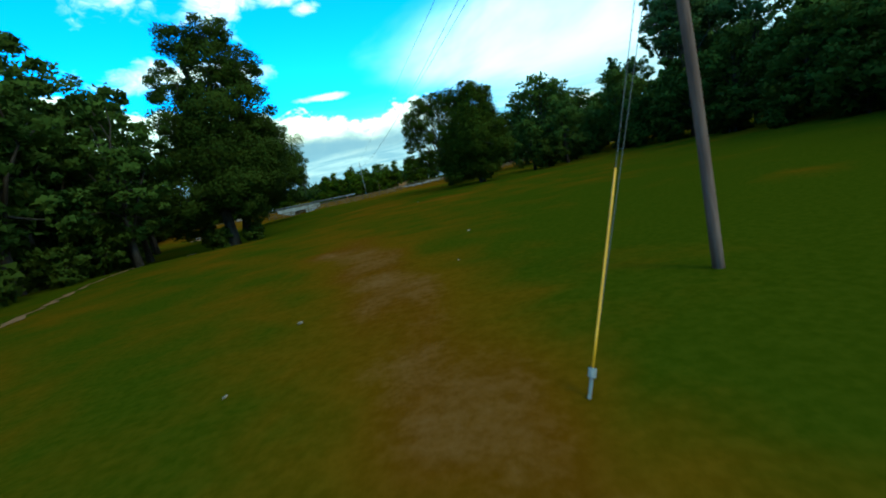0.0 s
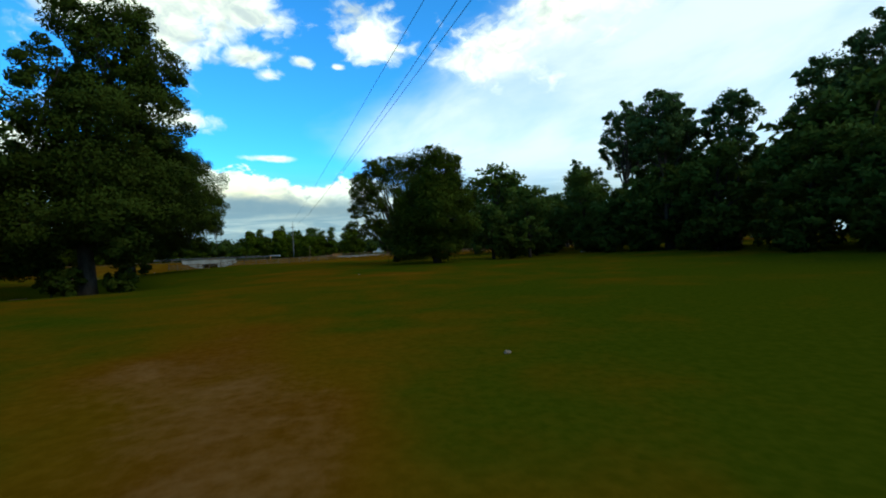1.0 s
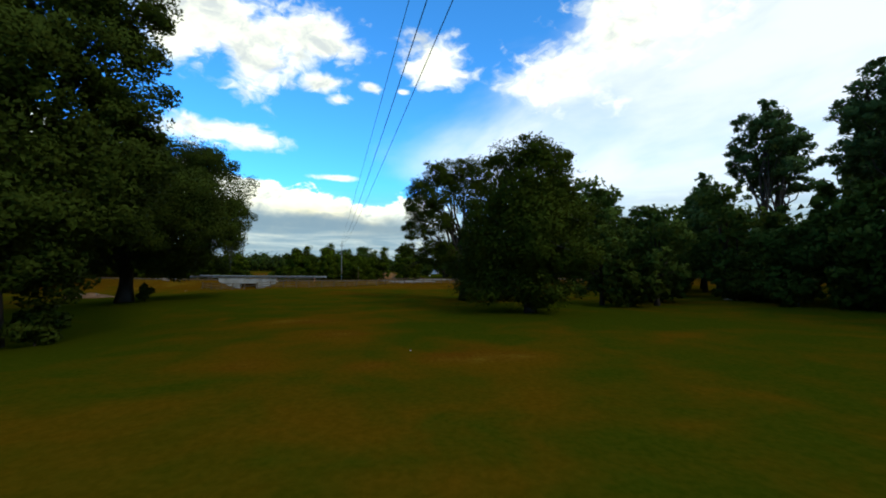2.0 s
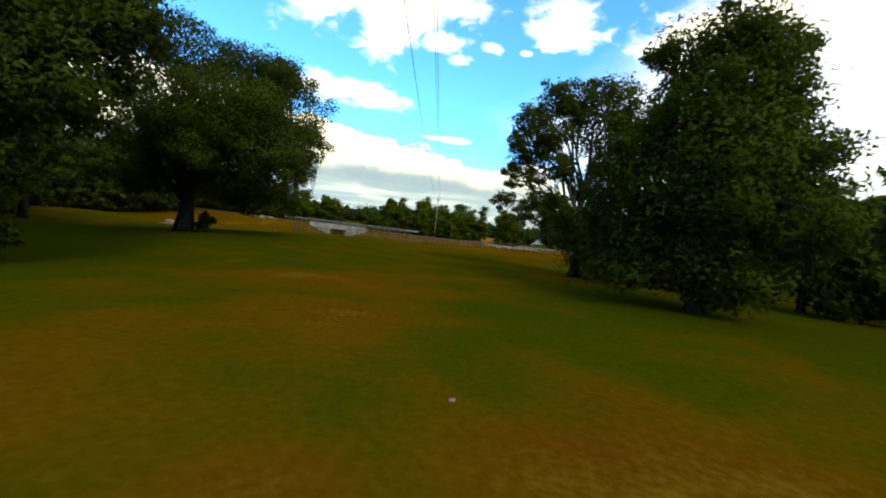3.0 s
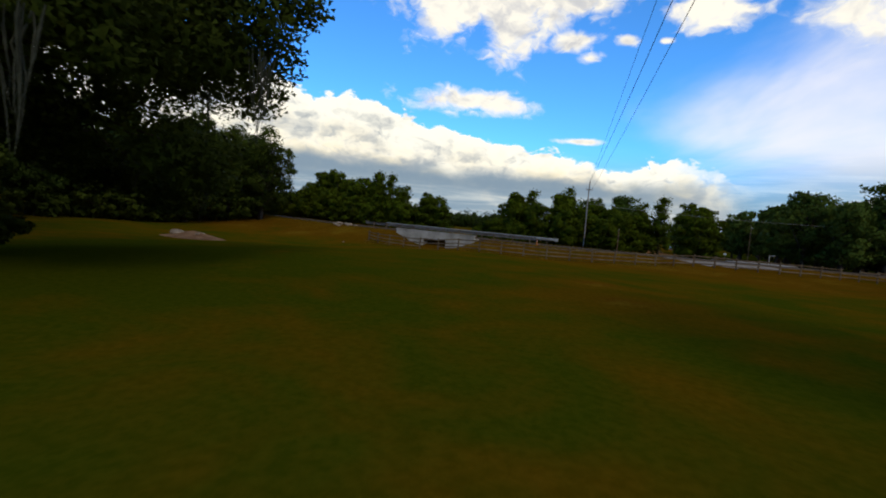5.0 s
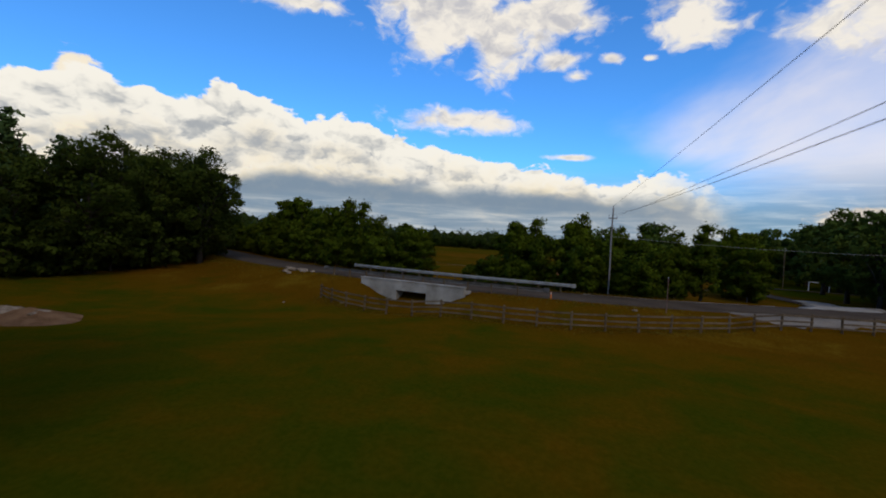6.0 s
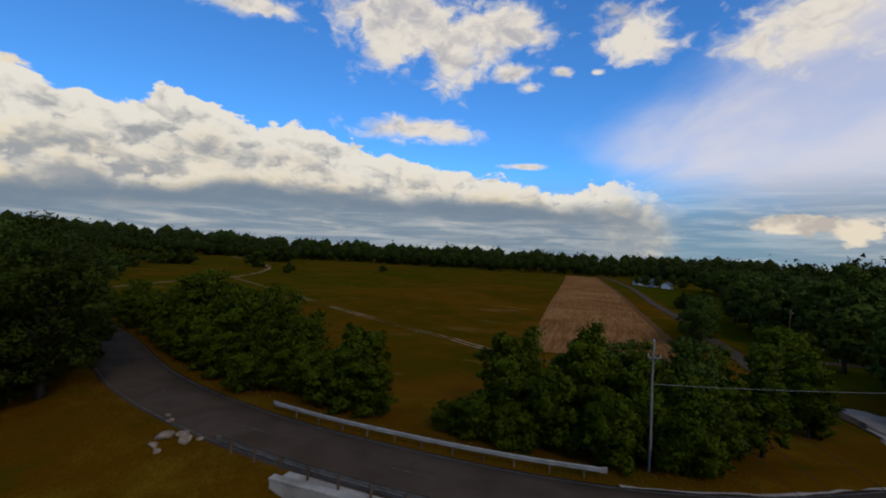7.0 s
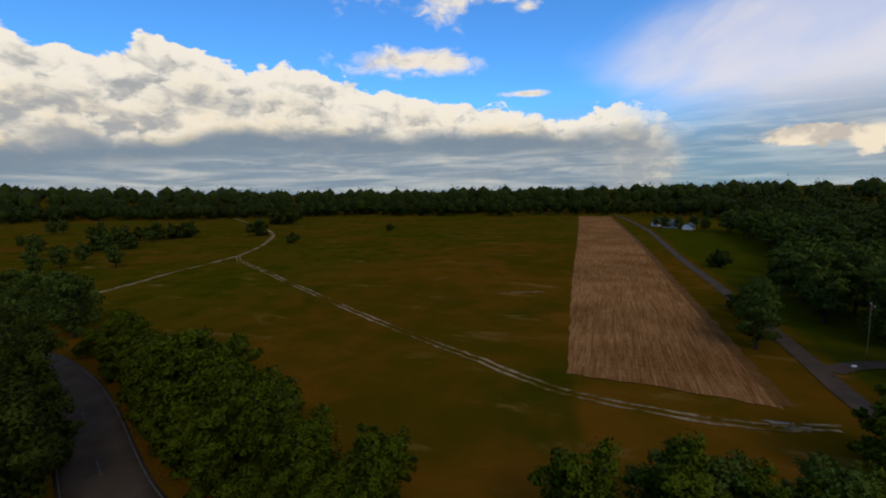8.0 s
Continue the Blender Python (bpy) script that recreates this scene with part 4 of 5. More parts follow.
def rock(at, size, seed, label, group):
    bm = bmesh.new()
    bmesh.ops.create_icosphere(bm, subdivisions=2, radius=size * 0.5)
    for v in bm.verts:
        k = 1 + 0.55 * noise.noise(v.co * (2.0 / size) + Vector((seed * 7.1, seed, 0)))
        v.co = Vector((v.co.x * k * 1.25, v.co.y * k, v.co.z * k * 0.6))
    me = bpy.data.meshes.new("rock")
    bm.to_mesh(me)
    bm.free()
    me.materials.append(ROCK)
    ob = new("rock", me)
    ob.matrix_world = pose(*at, 0, 0, seed * 47)
    return tagged(ob, label, "rock", group)


rubble()
for k, (x, y, s) in enumerate([(-45.4, 104.6, 0.9), (-44.6, 105.3, 0.7), (-43.8, 104.8, 0.75), (-45.0, 103.6, 0.6), (-43.2, 105.4, 0.4), (-44.2, 103.2, 0.45), (-47.4, 106.6, 0.5), (-48.4, 107.2, 0.35), (-13.6, 104.0, 0.3), (-33.6, 98.0, 0.22), (-37.6, 96.2, 0.2)]):
    rock((x, y, lz(x, y) + s * 0.12), s, k + 20, "pale broken rock lying on the road verge", "rocks on the verge")


for k, (x, y, s) in enumerate([(-2.9, 5.0, 0.06), (-2.7, 7.5, 0.09), (1.0, 15.4, 0.09), (-1.3, 38.7, 0.08), (0.3, 10.2, 0.05)]):
    rock((x, y, lz(x, y) + s * 0.1), s, k + 40, "small pale stone lying in the grass", "stones in the lawn")


def pedestal(at):
    t = thing("utility_pedestal", "grey metal utility pedestal on a concrete pad", "utility box", (*at, lz(*at)), 20)
    bd = Build()
    bd.box((-1.0, 0, 0.0), (1.0, 0, 0.0), 1.2, 0.12, bevel=0.02)
    child("pad", bd.mesh("pad", CONCRETE), t, "concrete pad")
    bd = Build()
    bd.box((0.2, 0, 0.08), (0.2, 0, 1.05), 0.36, 0.30, up=(0, 1, 0), bevel=0.03)
    child("cabinet", bd.mesh("cabinet", DULLSTEEL), t)
    bd = Build()
    bd.box((0.2, 0, 1.05), (0.2, 0, 1.11), 0.42, 0.36, up=(0, 1, 0), bevel=0.02)
    child("lid", bd.mesh("lid", DULLSTEEL), t)


pedestal((28.4, 63.0))


# ---- trees ----
def triangles(name, v, mat, swell=None):
    """Loose triangles; swell gives each one the normal of the leafy mass it belongs to."""
    n = len(v) // 3
    me = bpy.data.meshes.new(name)
    if swell is not None:
        t = np.asarray(v, float).reshape(n, 3, 3)
        flat = np.cross(t[:, 1] - t[:, 0], t[:, 2] - t[:, 0])
        flat /= np.linalg.norm(flat, axis=1)[:, None] + 1e-9
        turn = (flat * swell).sum(1) < 0
        t[turn] = t[turn][:, [0, 2, 1]]
        flat[turn] *= -1
        v = t.reshape(-1, 3)
        swell = swell + 0.35 * flat
        swell /= np.linalg.norm(swell, axis=1)[:, None] + 1e-9
    me.vertices.add(3 * n)
    me.vertices.foreach_set("co", np.asarray(v, np.float32).ravel())
    me.loops.add(3 * n)
    me.loops.foreach_set("vertex_index", np.arange(3 * n))
    me.polygons.add(n)
    me.polygons.foreach_set("loop_start", np.arange(0, 3 * n, 3))
    me.materials.append(mat)
    me.update(calc_edges=True)
    if swell is not None:
        me.normals_split_custom_set(np.repeat(swell, 3, axis=0).tolist())
    return me


def leaf_points(centres, size, rng, aspect=0.62, droop=0.15):
    """Single pointed leaves round the centres."""
    n = len(centres)
    d = rng.standard_normal((n, 3))
    d[:, 2] = d[:, 2] * 0.6 - droop
    d /= np.linalg.norm(d, axis=1)[:, None]
    u = rng.standard_normal((n, 3))
    u -= d * (u * d).sum(1)[:, None]
    u /= np.linalg.norm(u, axis=1)[:, None]
    s = (size * rng.uniform(0.6, 1.4, n))[:, None]
    a = centres - d * s * 0.4 - u * s * aspect * 0.5
    b = centres - d * s * 0.35 + u * s * aspect * 0.5
    return np.stack([a, b, centres + d * s * 0.6], 1).reshape(-1, 3)


def feather_points(centres, middle, length, rng, pairs=8):
    """Drooping compound leaves: two rows of leaflets on an arching stalk."""
    n = len(centres)
    d = centres - middle
    d[:, 2] *= 0.3
    d += rng.standard_normal((n, 3)) * np.linalg.norm(d, axis=1)[:, None] * 1.1
    d[:, 2] *= 0.5
    d /= np.linalg.norm(d, axis=1)[:, None]
    u = np.cross(d, (0, 0, 1.0)) + rng.standard_normal((n, 3)) * 0.25
    u /= np.linalg.norm(u, axis=1)[:, None]
    ln = (length * rng.uniform(0.7, 1.3, n))[:, None]
    out = []
    for k in range(pairs):
        t = (k + 1.2) / (pairs + 0.7)
        p = centres + d * ln * t - np.array([0, 0, 1.0]) * ln * 0.55 * t * t
        w = ln * 0.24 * (1.15 - 0.6 * t)
        f = d * 0.5 - np.array([0, 0, 0.35 + 0.5 * t])
        for s in (-1, 1):
            v = u * s * 0.85 + f
            out.append(np.stack([p - d * w * 0.30 + v * w * 0.1, p + d * w * 0.30 + v * w * 0.1, p + v * w], 1))
    return np.concatenate(out).reshape(-1, 3)


def crown_points(lobes, n, rng, sub=16, spread=0.30, fill=0.2):
    """Leaf centres of a crown: lobes (x, y, z, rx, ry, rz) carry leafy boughs near their skin, with gaps between."""
    L = np.array(lobes, float)
    share = np.prod(L[:, 3:], axis=1) ** 0.66
    share = share / share.sum()
    out, nrm = [], []
    for lobe, w in zip(L, share):
        k = max(5, int(sub * len(L) * w))
        d = rng.standard_normal((k, 3))
        d /= np.linalg.norm(d, axis=1)[:, None]
        c = lobe[:3] + d * lobe[3:] * rng.uniform(0.55, 1.0, (k, 1))
        m = int(n * w * (1 - fill))
        which = rng.integers(0, k, m)
        q = rng.standard_normal((m, 3))
        q /= np.linalg.norm(q, axis=1)[:, None]
        size = spread * lobe[3:].mean() * rng.uniform(0.7, 1.3, k)
        out.append(c[which] + q * (rng.random((m, 1)) ** 0.45) * size[which][:, None] * np.array([1.1, 1.1, 0.8]))
        nrm.append(0.55 * q + 0.75 * d[which])
        m = int(n * w * fill)
        q = rng.standard_normal((m, 3))
        q /= np.linalg.norm(q, axis=1)[:, None]
        out.append(lobe[:3] + q * lobe[3:] * 0.72 * (rng.random((m, 1)) ** 0.33))
        nrm.append(q)
    pts, nrm = np.concatenate(out), np.concatenate(nrm)
    nrm /= np.linalg.norm(nrm, axis=1)[:, None] + 1e-9
    keep = pts[:, 2] > 0.12
    return pts[keep], nrm[keep]


def limb(bd, start, end, r0, r1, rng, wob=0.12, n=6, sides=7):
    a, b = Vector(start), Vector(end)
    ln = (b - a).length
    pts, rad = [], []
    for i in range(n):
        t = i / (n - 1)
        p = a.lerp(b, t) + Vector(rng.standard_normal(3)) * ln * wob * math.sin(math.pi * t) * 0.5
        p.z += ln * 0.10 * math.sin(math.pi * t)
        pts.append(p)
        rad.append(r0 + (r1 - r0) * t)
    bd.tube(pts, rad, sides)
    return pts


def trunk_mesh(height, r, lobes, rng, fork=0.35, name="trunk", fine=True):
    bd = Build()
    top = Vector((0, 0, height * 0.8))
    n = 8
    pts = [Vector((rng.normal(0, 0.04) * i * r * 3, rng.normal(0, 0.04) * i * r * 3, -0.2 + (height * 0.8 + 0.2) * i / (n - 1))) for i in range(n)]
    rad = [r * (1.35 if i == 0 else 1.0) * (1 - 0.85 * i / (n - 1)) + 0.02 for i in range(n)]
    bd.tube(pts, rad, 10 if fine else 7)
    for lx, ly, lzz, rx, ry, rz in lobes:
        z0 = min(max(height * fork * rng.uniform(0.6, 1.3), 0.8), max(0.9, lzz - 0.3))
        k = min(n - 2, int(z0 / (height * 0.8) * (n - 1)))
        s = pts[k].lerp(pts[k + 1], 0.5)
        q = limb(bd, s, (lx, ly, lzz), max(0.05, r * 0.45), 0.03, rng, n=6 if fine else 4, sides=7 if fine else 4)
        for _ in range(3 if fine else 0):
            e = Vector((lx, ly, lzz)) + Vector((rng.normal(0, rx * 0.5), rng.normal(0, ry * 0.5), rng.normal(0.1, rz * 0.4)))
            limb(bd, q[int(rng.integers(2, 5))], e, max(0.03, r * 0.16), 0.012, rng, n=5, sides=5)
    return bd.mesh(name, BARK, True)


def random_lobes(rng, height, radius, low, count, cone=0.0):
    """Lobes of an uneven crown; cone 1 narrows it to the top."""
    out = [(0, 0, low + (height - low) * 0.5, radius * 0.55, radius * 0.55, (height - low) * 0.46)]
    for i in range(count):
        t = (i + rng.random()) / count
        z = low + (height - low) * (0.10 + 0.82 * t)
        w = radius * (1 - cone * t) * (0.62 if cone else math.sqrt(max(0.12, 1 - (2 * t - 0.9) ** 2)) * 0.66)
        a = i * 2.4 + rng.normal(0, 0.5)
        rr = radius * rng.uniform(0.26, 0.44) * (1 - 0.55 * cone * t)
        out.append((math.cos(a) * w, math.sin(a) * w, z, rr * 1.1, rr * 1.1, rr * rng.uniform(0.7, 1.05)))
    return out


def tree(name, label, category, at, height, radius, low, count, leaves, size, mat, seed, r=0.25, cone=0.0, lobes=None, group="", spread=0.34, rz=0.0, sub=16, fill=0.2, feathers=0):
    rng = np.random.default_rng(seed)
    lobes = lobes or random_lobes(rng, height, radius, low, count, cone)
    t = thing(name, label, category, (*at, lz(*at) if len(at) == 2 else 0)[:3], rz, group)
    child("trunk", trunk_mesh(height, r, lobes, rng, fine=leaves > 10000), t)
    pts, nrm = crown_points(lobes, leaves, rng, sub, spread, fill)
    v = leaf_points(pts, size, rng)
    if feathers:
        q, qn = crown_points(lobes, feathers, rng, sub, spread * 1.15, 0.05)
        nrm = np.concatenate([nrm, np.tile(qn, (16, 1))])
        v = np.concatenate([v, feather_points(q, np.array([0, 0, height * 0.5]), 0.31, rng)])
    child("crown", triangles("crown", v, mat, nrm), t)
    return t


def plant(src, at, scale, rz):
    """A further tree of the same kind."""
    t = copy_thing(src, pose(*at, lz(*at) - 0.05, 0, 0, rz))
    t.scale = (scale, scale, scale * (0.92 + 0.16 * ((rz * 7.3) % 1)))
    return t


# the great trees of the lawn
tree("oak_tree", "tall dark broadleaf tree with a ragged leafy crown", "tree", (-20.4, 44.6), 22.0, 9, 1.6, 0, 135000, 0.22, LEAF_OAK, 11, 0.55, rz=28, sub=20, fill=0.16,
     lobes=[(1.2, -0.2, 10, 4.8, 4.4, 6.2), (3.8, -1.0, 6.8, 2.6, 2.6, 2.3), (4.0, -0.8, 9.4, 2.7, 2.6, 2.4), (4.4, -1.2, 13.6, 2.7, 2.6, 2.6), (4.2, -0.6, 17.4, 2.5, 2.4, 2.4), (2.6, 0, 20.2, 2.3, 2.3, 2.2), (1.6, -1.0, 16.6, 2.8, 2.6, 2.6),
            (0.1, 0.4, 19.4, 2.1, 2.1, 2.1), (-1.6, 0, 16.0, 1.9, 2.0, 2.1), (-1.6, -1, 12.5, 2.6, 2.6, 2.4), (-2.8, 0.6, 8.5, 3.0, 3.0, 2.6), (-2.5, -1, 5.0, 3.2, 3.2, 2.5), (1.5, -2.8, 6.0, 3.4, 2.6, 2.6), (0.8, 2.2, 8.0, 3.0, 2.4, 3.0),
            (1.4, -2.4, 12.5, 3.0, 2.4, 2.8), (-3.0, 0.5, 3.2, 2.6, 2.6, 1.4), (2.0, -1.8, 3.6, 2.4, 2.2, 1.4), (5.4, -0.8, 11.4, 1.5, 1.6, 1.4), (5.3, -0.8, 15.4, 1.5, 1.6, 1.3), (3.6, 0.4, 19.0, 1.4, 1.5, 1.3)])
OAK_LOBES = [(1.6, 1.2, 9.2, 5.0, 5.0, 4.0), (5.4, -3.2, 7.6, 3.6, 3.4, 2.9), (6.4, 1.6, 6.4, 3.0, 3.0, 2.6), (-2.6, -1.5, 7.2, 2.6, 2.6, 2.4), (-4.6, 2.5, 5.2, 2.2, 2.2, 1.6), (3.0, -4.2, 7.0, 3.4, 3.0, 2.8),
             (0, 5.6, 7.6, 4.0, 3.6, 3.2), (3.2, 2.0, 11.6, 3.2, 3.0, 2.4), (-0.6, 0.2, 12.4, 3.2, 3.2, 2.2), (-3.4, -2.6, 12.0, 2.2, 2.2, 1.7), (7.8, -1.2, 4.8, 1.8, 2.0, 1.6), (4.4, -5.4, 5.0, 2.0, 2.0, 1.5), (7.2, -3.2, 5.4, 2.0, 2.0, 1.8), (2.5, -2.5, 6.0, 3.8, 3.8, 2.4),
             (-5.6, -1.6, 8.8, 1.3, 1.4, 1.1), (-4.4, -3.4, 10.6, 1.2, 1.2, 1.0), (-6.4, 0.6, 11.0, 1.1, 1.2, 0.9), (4.0, -1.5, 3.5, 2.6, 2.6, 1.4), (5.2, 2.0, 3.5, 2.4, 2.4, 1.4), (-1.5, -2.6, 3.4, 2.6, 2.4, 1.3), (1.0, 4.5, 3.3, 3.0, 2.6, 1.5),
             (5.5, 3.3, 9.6, 3.0, 2.8, 2.8), (6.7, 3.6, 6.6, 2.5, 2.4, 2.1), (4.4, 2.6, 11.8, 2.5, 2.5, 1.8), (5.6, 1.2, 10.8, 2.0, 2.0, 1.9)]
OAK_LOBES = [(x * 1.08, y * 1.08, z * 1.13, a * 1.1, b * 1.1, c * 1.1) for x, y, z, a, b, c in OAK_LOBES]
oak = tree("oak_tree", "broad old live oak hung with grey moss", "tree", (-27.0, 64.6), 14, 10, 3, 0, 190000, 0.18, LEAF_OAK, 12, 0.62, lobes=OAK_LOBES, sub=24)


def moss_on(parent):
    rng = np.random.default_rng(3)
    for k in range(44):
        x, y, z, rx, ry, rz = OAK_LOBES[int(rng.integers(1, len(OAK_LOBES)))]
        if z > 10:
            continue
        a = rng.uniform(0, 6.28)
        p = Vector((x + math.cos(a) * rx * 0.8, y + math.sin(a) * ry * 0.8, z - rz * 0.35))
        ln = min(rng.uniform(1.1, 3.0), p.z - 1.3)
        bd = Build()
        tip = p - Vector((rng.normal(0, 0.10), rng.normal(0, 0.10), ln))
        for s in range(12):
            q = p + Vector((rng.normal(0, 0.22), rng.normal(0, 0.22), 0.25))
            e = q.lerp(tip, rng.uniform(0.45, 1.0)) + Vector((rng.normal(0, 0.04), rng.normal(0, 0.04), 0))
            pts = [q.lerp(e, u) + Vector((rng.normal(0, 0.035), rng.normal(0, 0.035), 0)) for u in (0, 0.25, 0.5, 0.75, 1)]
            bd.tube(pts, [0.012, 0.022, 0.018, 0.011, 0.003], 4)
        child("moss", bd.mesh("moss", MOSS), parent, "grey hanging moss")


moss_on(oak)
tree("shrub", "dark low shrub beside the oak trunk", "shrub", (-25.5, 65.0), 1.5, 0.9, 0.1, 5, 1800, 0.22, LEAF_OAK, 13, 0.05)
for k, (x, y, hh) in enumerate([(-20.9, 43.1, 2.2), (-18.4, 44.9, 1.7), (-22.6, 44.6, 2.6)]):
    tree("shrub", "dark leafy shrub at the foot of the tall tree", "shrub", (x, y), hh, 1.3, 0.1, 6, 2600, 0.24, LEAF_OAK, 70 + k, 0.05, group="shrubs at the foot of the tall tree")
tree("pecan_tree", "rounded leafy tree with its skirt down to the grass", "tree", (6.1, 51.4), 11.6, 6, 0.4, 0, 80000, 0.18, LEAF_PECAN, 14, 0.32, feathers=5200, fill=0.35, rz=-17, sub=26,
     lobes=[(-0.2, 0.2, 4.6, 3.8, 3.6, 3.1), (0.0, 0, 8.8, 2.5, 2.5, 2.2), (-1.6, 0.3, 9.7, 1.4, 1.5, 1.5), (0.6, -0.2, 10.1, 1.4, 1.5, 1.5), (1.8, 0.4, 9.2, 1.2, 1.4, 1.3), (2.3, 0.2, 6.2, 1.8, 2.0, 1.9), (2.4, -0.3, 3.6, 1.7, 2.2, 1.8),
            (-3.0, -0.4, 6.0, 1.6, 1.9, 1.5), (-3.0, 0.3, 3.4, 1.6, 2.0, 1.8), (-1.4, -0.2, 1.7, 3.0, 2.6, 1.5), (0.8, -0.4, 1.5, 1.6, 2.0, 1.4), (0.3, -1.4, 4.5, 2.6, 2.0, 2.6), (-0.4, -0.2, 7.2, 3.0, 2.6, 1.7), (1.6, 0.1, 7.8, 1.6, 1.8, 1.3), (0.6, 3.0, 6.0, 2.5, 2.6, 3.0)])
SPRAYS = [(-2.6, 0.0, 11.2, 1.4), (-4.0, 0.2, 9.8, 1.2), (-0.8, 0.2, 11.5, 1.3), (-4.7, 0.2, 8.5, 0.9), (1.2, 0.3, 11.6, 1.7), (3.0, 0.4, 10.2, 1.7),
          (-5.0, 0.3, 4.6, 0.85), (-4.9, 0.3, 6.5, 0.6), (-4.4, 0.2, 7.0, 0.8), (-4.7, 0.2, 5.7, 0.6), (-3.7, 0.1, 6.2, 0.95), (-3.6, 0.1, 8.0, 1.4), (-2.6, 0.0, 9.0, 1.6), (-1.8, -0.2, 6.9, 1.4), (-2.8, 0.0, 4.8, 0.95),
          (-1.9, -0.2, 4.8, 0.7), (-3.7, 0.1, 3.9, 0.75), (-2.5, -0.1, 3.8, 1.2), (-1.4, -0.4, 4.1, 1.1), (-5.0, 0.3, 2.9, 0.5), (-1.6, 0.4, 10.6, 1.2), (0.6, 0.2, 9.6, 1.9), (1.4, 0.3, 6.0, 1.9), (0.4, -0.4, 2.9, 1.9), (2.4, 0.4, 3.0, 2.2), (0.9, -0.8, 1.1, 1.6), (2.8, 0.0, 1.3, 1.9), (1.8, -1.6, 2.0, 1.7), (2.8, 0.4, 8.0, 1.8)]
tree("pecan_tree", "spreading tree with feathery drooping sprays over the grass", "tree", (3.0, 63.2), 12.6, 5, 0.4, 0, 72000, 0.165, LEAF_PECAN, 15, 0.28, feathers=5600, fill=0.35,
     lobes=[(x, y, z, 1.1 * r, 1.1 * r, r) for x, y, z, r in SPRAYS], sub=16)
# kinds for the woods
W = "trees of the wood edge"
broad = [tree("woodland_tree", "dark green broadleaf tree of the wood edge", "tree", at, h, rr, lo, c, 5000, 0.50, LEAF_TREE, s, 0.3, group=W, sub=13)
         for at, h, rr, lo, c, s in [((33, 33), 12, 4.6, 0.6, 11, 21), ((35, 50), 10.5, 4.8, 0.4, 10, 22), ((31.5, 20), 13, 4.6, 0.8, 12, 23)]]
lacy = [tree("woodland_tree", "dark green open-crowned tree with gaps of sky", "tree", at, h, rr, lo, c, 6500, 0.40, LEAF_TREE, s, 0.26, group=W, sub=9, spread=0.24, fill=0.05)
        for at, h, rr, lo, c, s in [((-29, 28), 15, 4.8, 2.2, 12, 61), ((-37, 46), 14, 4.6, 1.8, 11, 62)]]
back = [tree("woodland_tree", "dark green broadleaf tree deeper in the wood", "tree", at, h, rr, lo, c, 2300, 0.85, LEAF_TREE, s, 0.3, group="trees deeper in the wood", sub=10)
        for at, h, rr, lo, c, s in [((39, 36), 12.5, 4.8, 1.5, 9, 24), ((40.5, 24), 11.5, 4.8, 1.2, 9, 25)]]
copse = [tree("copse_tree", "dense dark rounded tree of the copse by the road", "tree", at, h, rr, 0.3, c, 15000, 0.31, LEAF_OAK, s, 0.3, group="trees of the copse by the road", sub=15)
         for at, h, rr, c, s in [((-64, 102.5), 13.4, 5.2, 13, 26), ((-67, 107.5), 12.4, 5.2, 12, 27)]]
low = [tree("woodland_shrub", "dense dark green undergrowth shrub of the wood edge", "shrub", at, h, rr, 0.1, 7, 2200, 0.46, LEAF_OAK, s, 0.1, group="undergrowth of the wood edge", sub=11)
       for at, h, rr, s in [((27, 27), 4.0, 2.8, 31), ((28.5, 41), 3.4, 2.6, 32)]]
pine = [tree("pine_tree", "tall pine with an open tufted crown", "tree", at, h, rr, lo, c, 9500, 0.30, LEAF_PINE, s, 0.26, group="pines in the wood", spread=0.32, sub=13, fill=0.10)
        for at, h, rr, lo, c, s in [((30.5, 50.5), 17.0, 3.4, 8.5, 10, 41), ((35.5, 47.5), 16.0, 3.0, 8.0, 9, 42)]]
cedar = tree("cedar_tree", "narrow pointed dark cedar", "tree", (31.5, 72), 14.5, 2.4, 1.5, 16, 6000, 0.46, LEAF_PINE, 43, 0.22, cone=0.95, group="cedars", sub=10)
bush = [tree("thicket_bush", "lush green thicket bush beyond the road", "shrub", at, h, rr, 0.1, c, 8800, 0.31, LEAF_BUSH, s, 0.12, group="thicket beyond the road", sub=13)
        for at, h, rr, c, s in [((-40, 119), 6.2, 3.4, 10, 51), ((-12, 121), 5.6, 3.4, 10, 52), ((-52, 121.5), 7.0, 3.0, 11, 53)]]
sapling = [tree("sapling", "upright dark green sapling rising out of the thicket", "tree", at, h, rr, 0.4, c, 6500, 0.26, LEAF_BUSH, s, 0.12, cone=0.6, group="saplings beyond the road", sub=10, spread=0.4)
           for at, h, rr, c, s in [((-44.6, 119.0), 7.6, 1.9, 12, 54), ((-24.8, 120.5), 8.0, 1.7, 11, 55)]]


def wood(rng, spots, kinds, lo, hi):
    for x, y in spots:
        plant(kinds[int(rng.integers(len(kinds)))], (x, y), rng.uniform(lo, hi), rng.uniform(0, 360))


def band(rng, line, gap, depth, jitter):
    """Spots along a line, in rows set back to its left."""
    out = []
    for k in range(depth[0]):
        p = resample(line, gap)
        t = np.gradient(p, axis=0)
        t /= np.linalg.norm(t, axis=1)[:, None]
        nrm = np.stack([-t[:, 1], t[:, 0]], 1)
        out += list(p + nrm * (k * depth[1]) + rng.standard_normal(p.shape) * jitter)
    return out


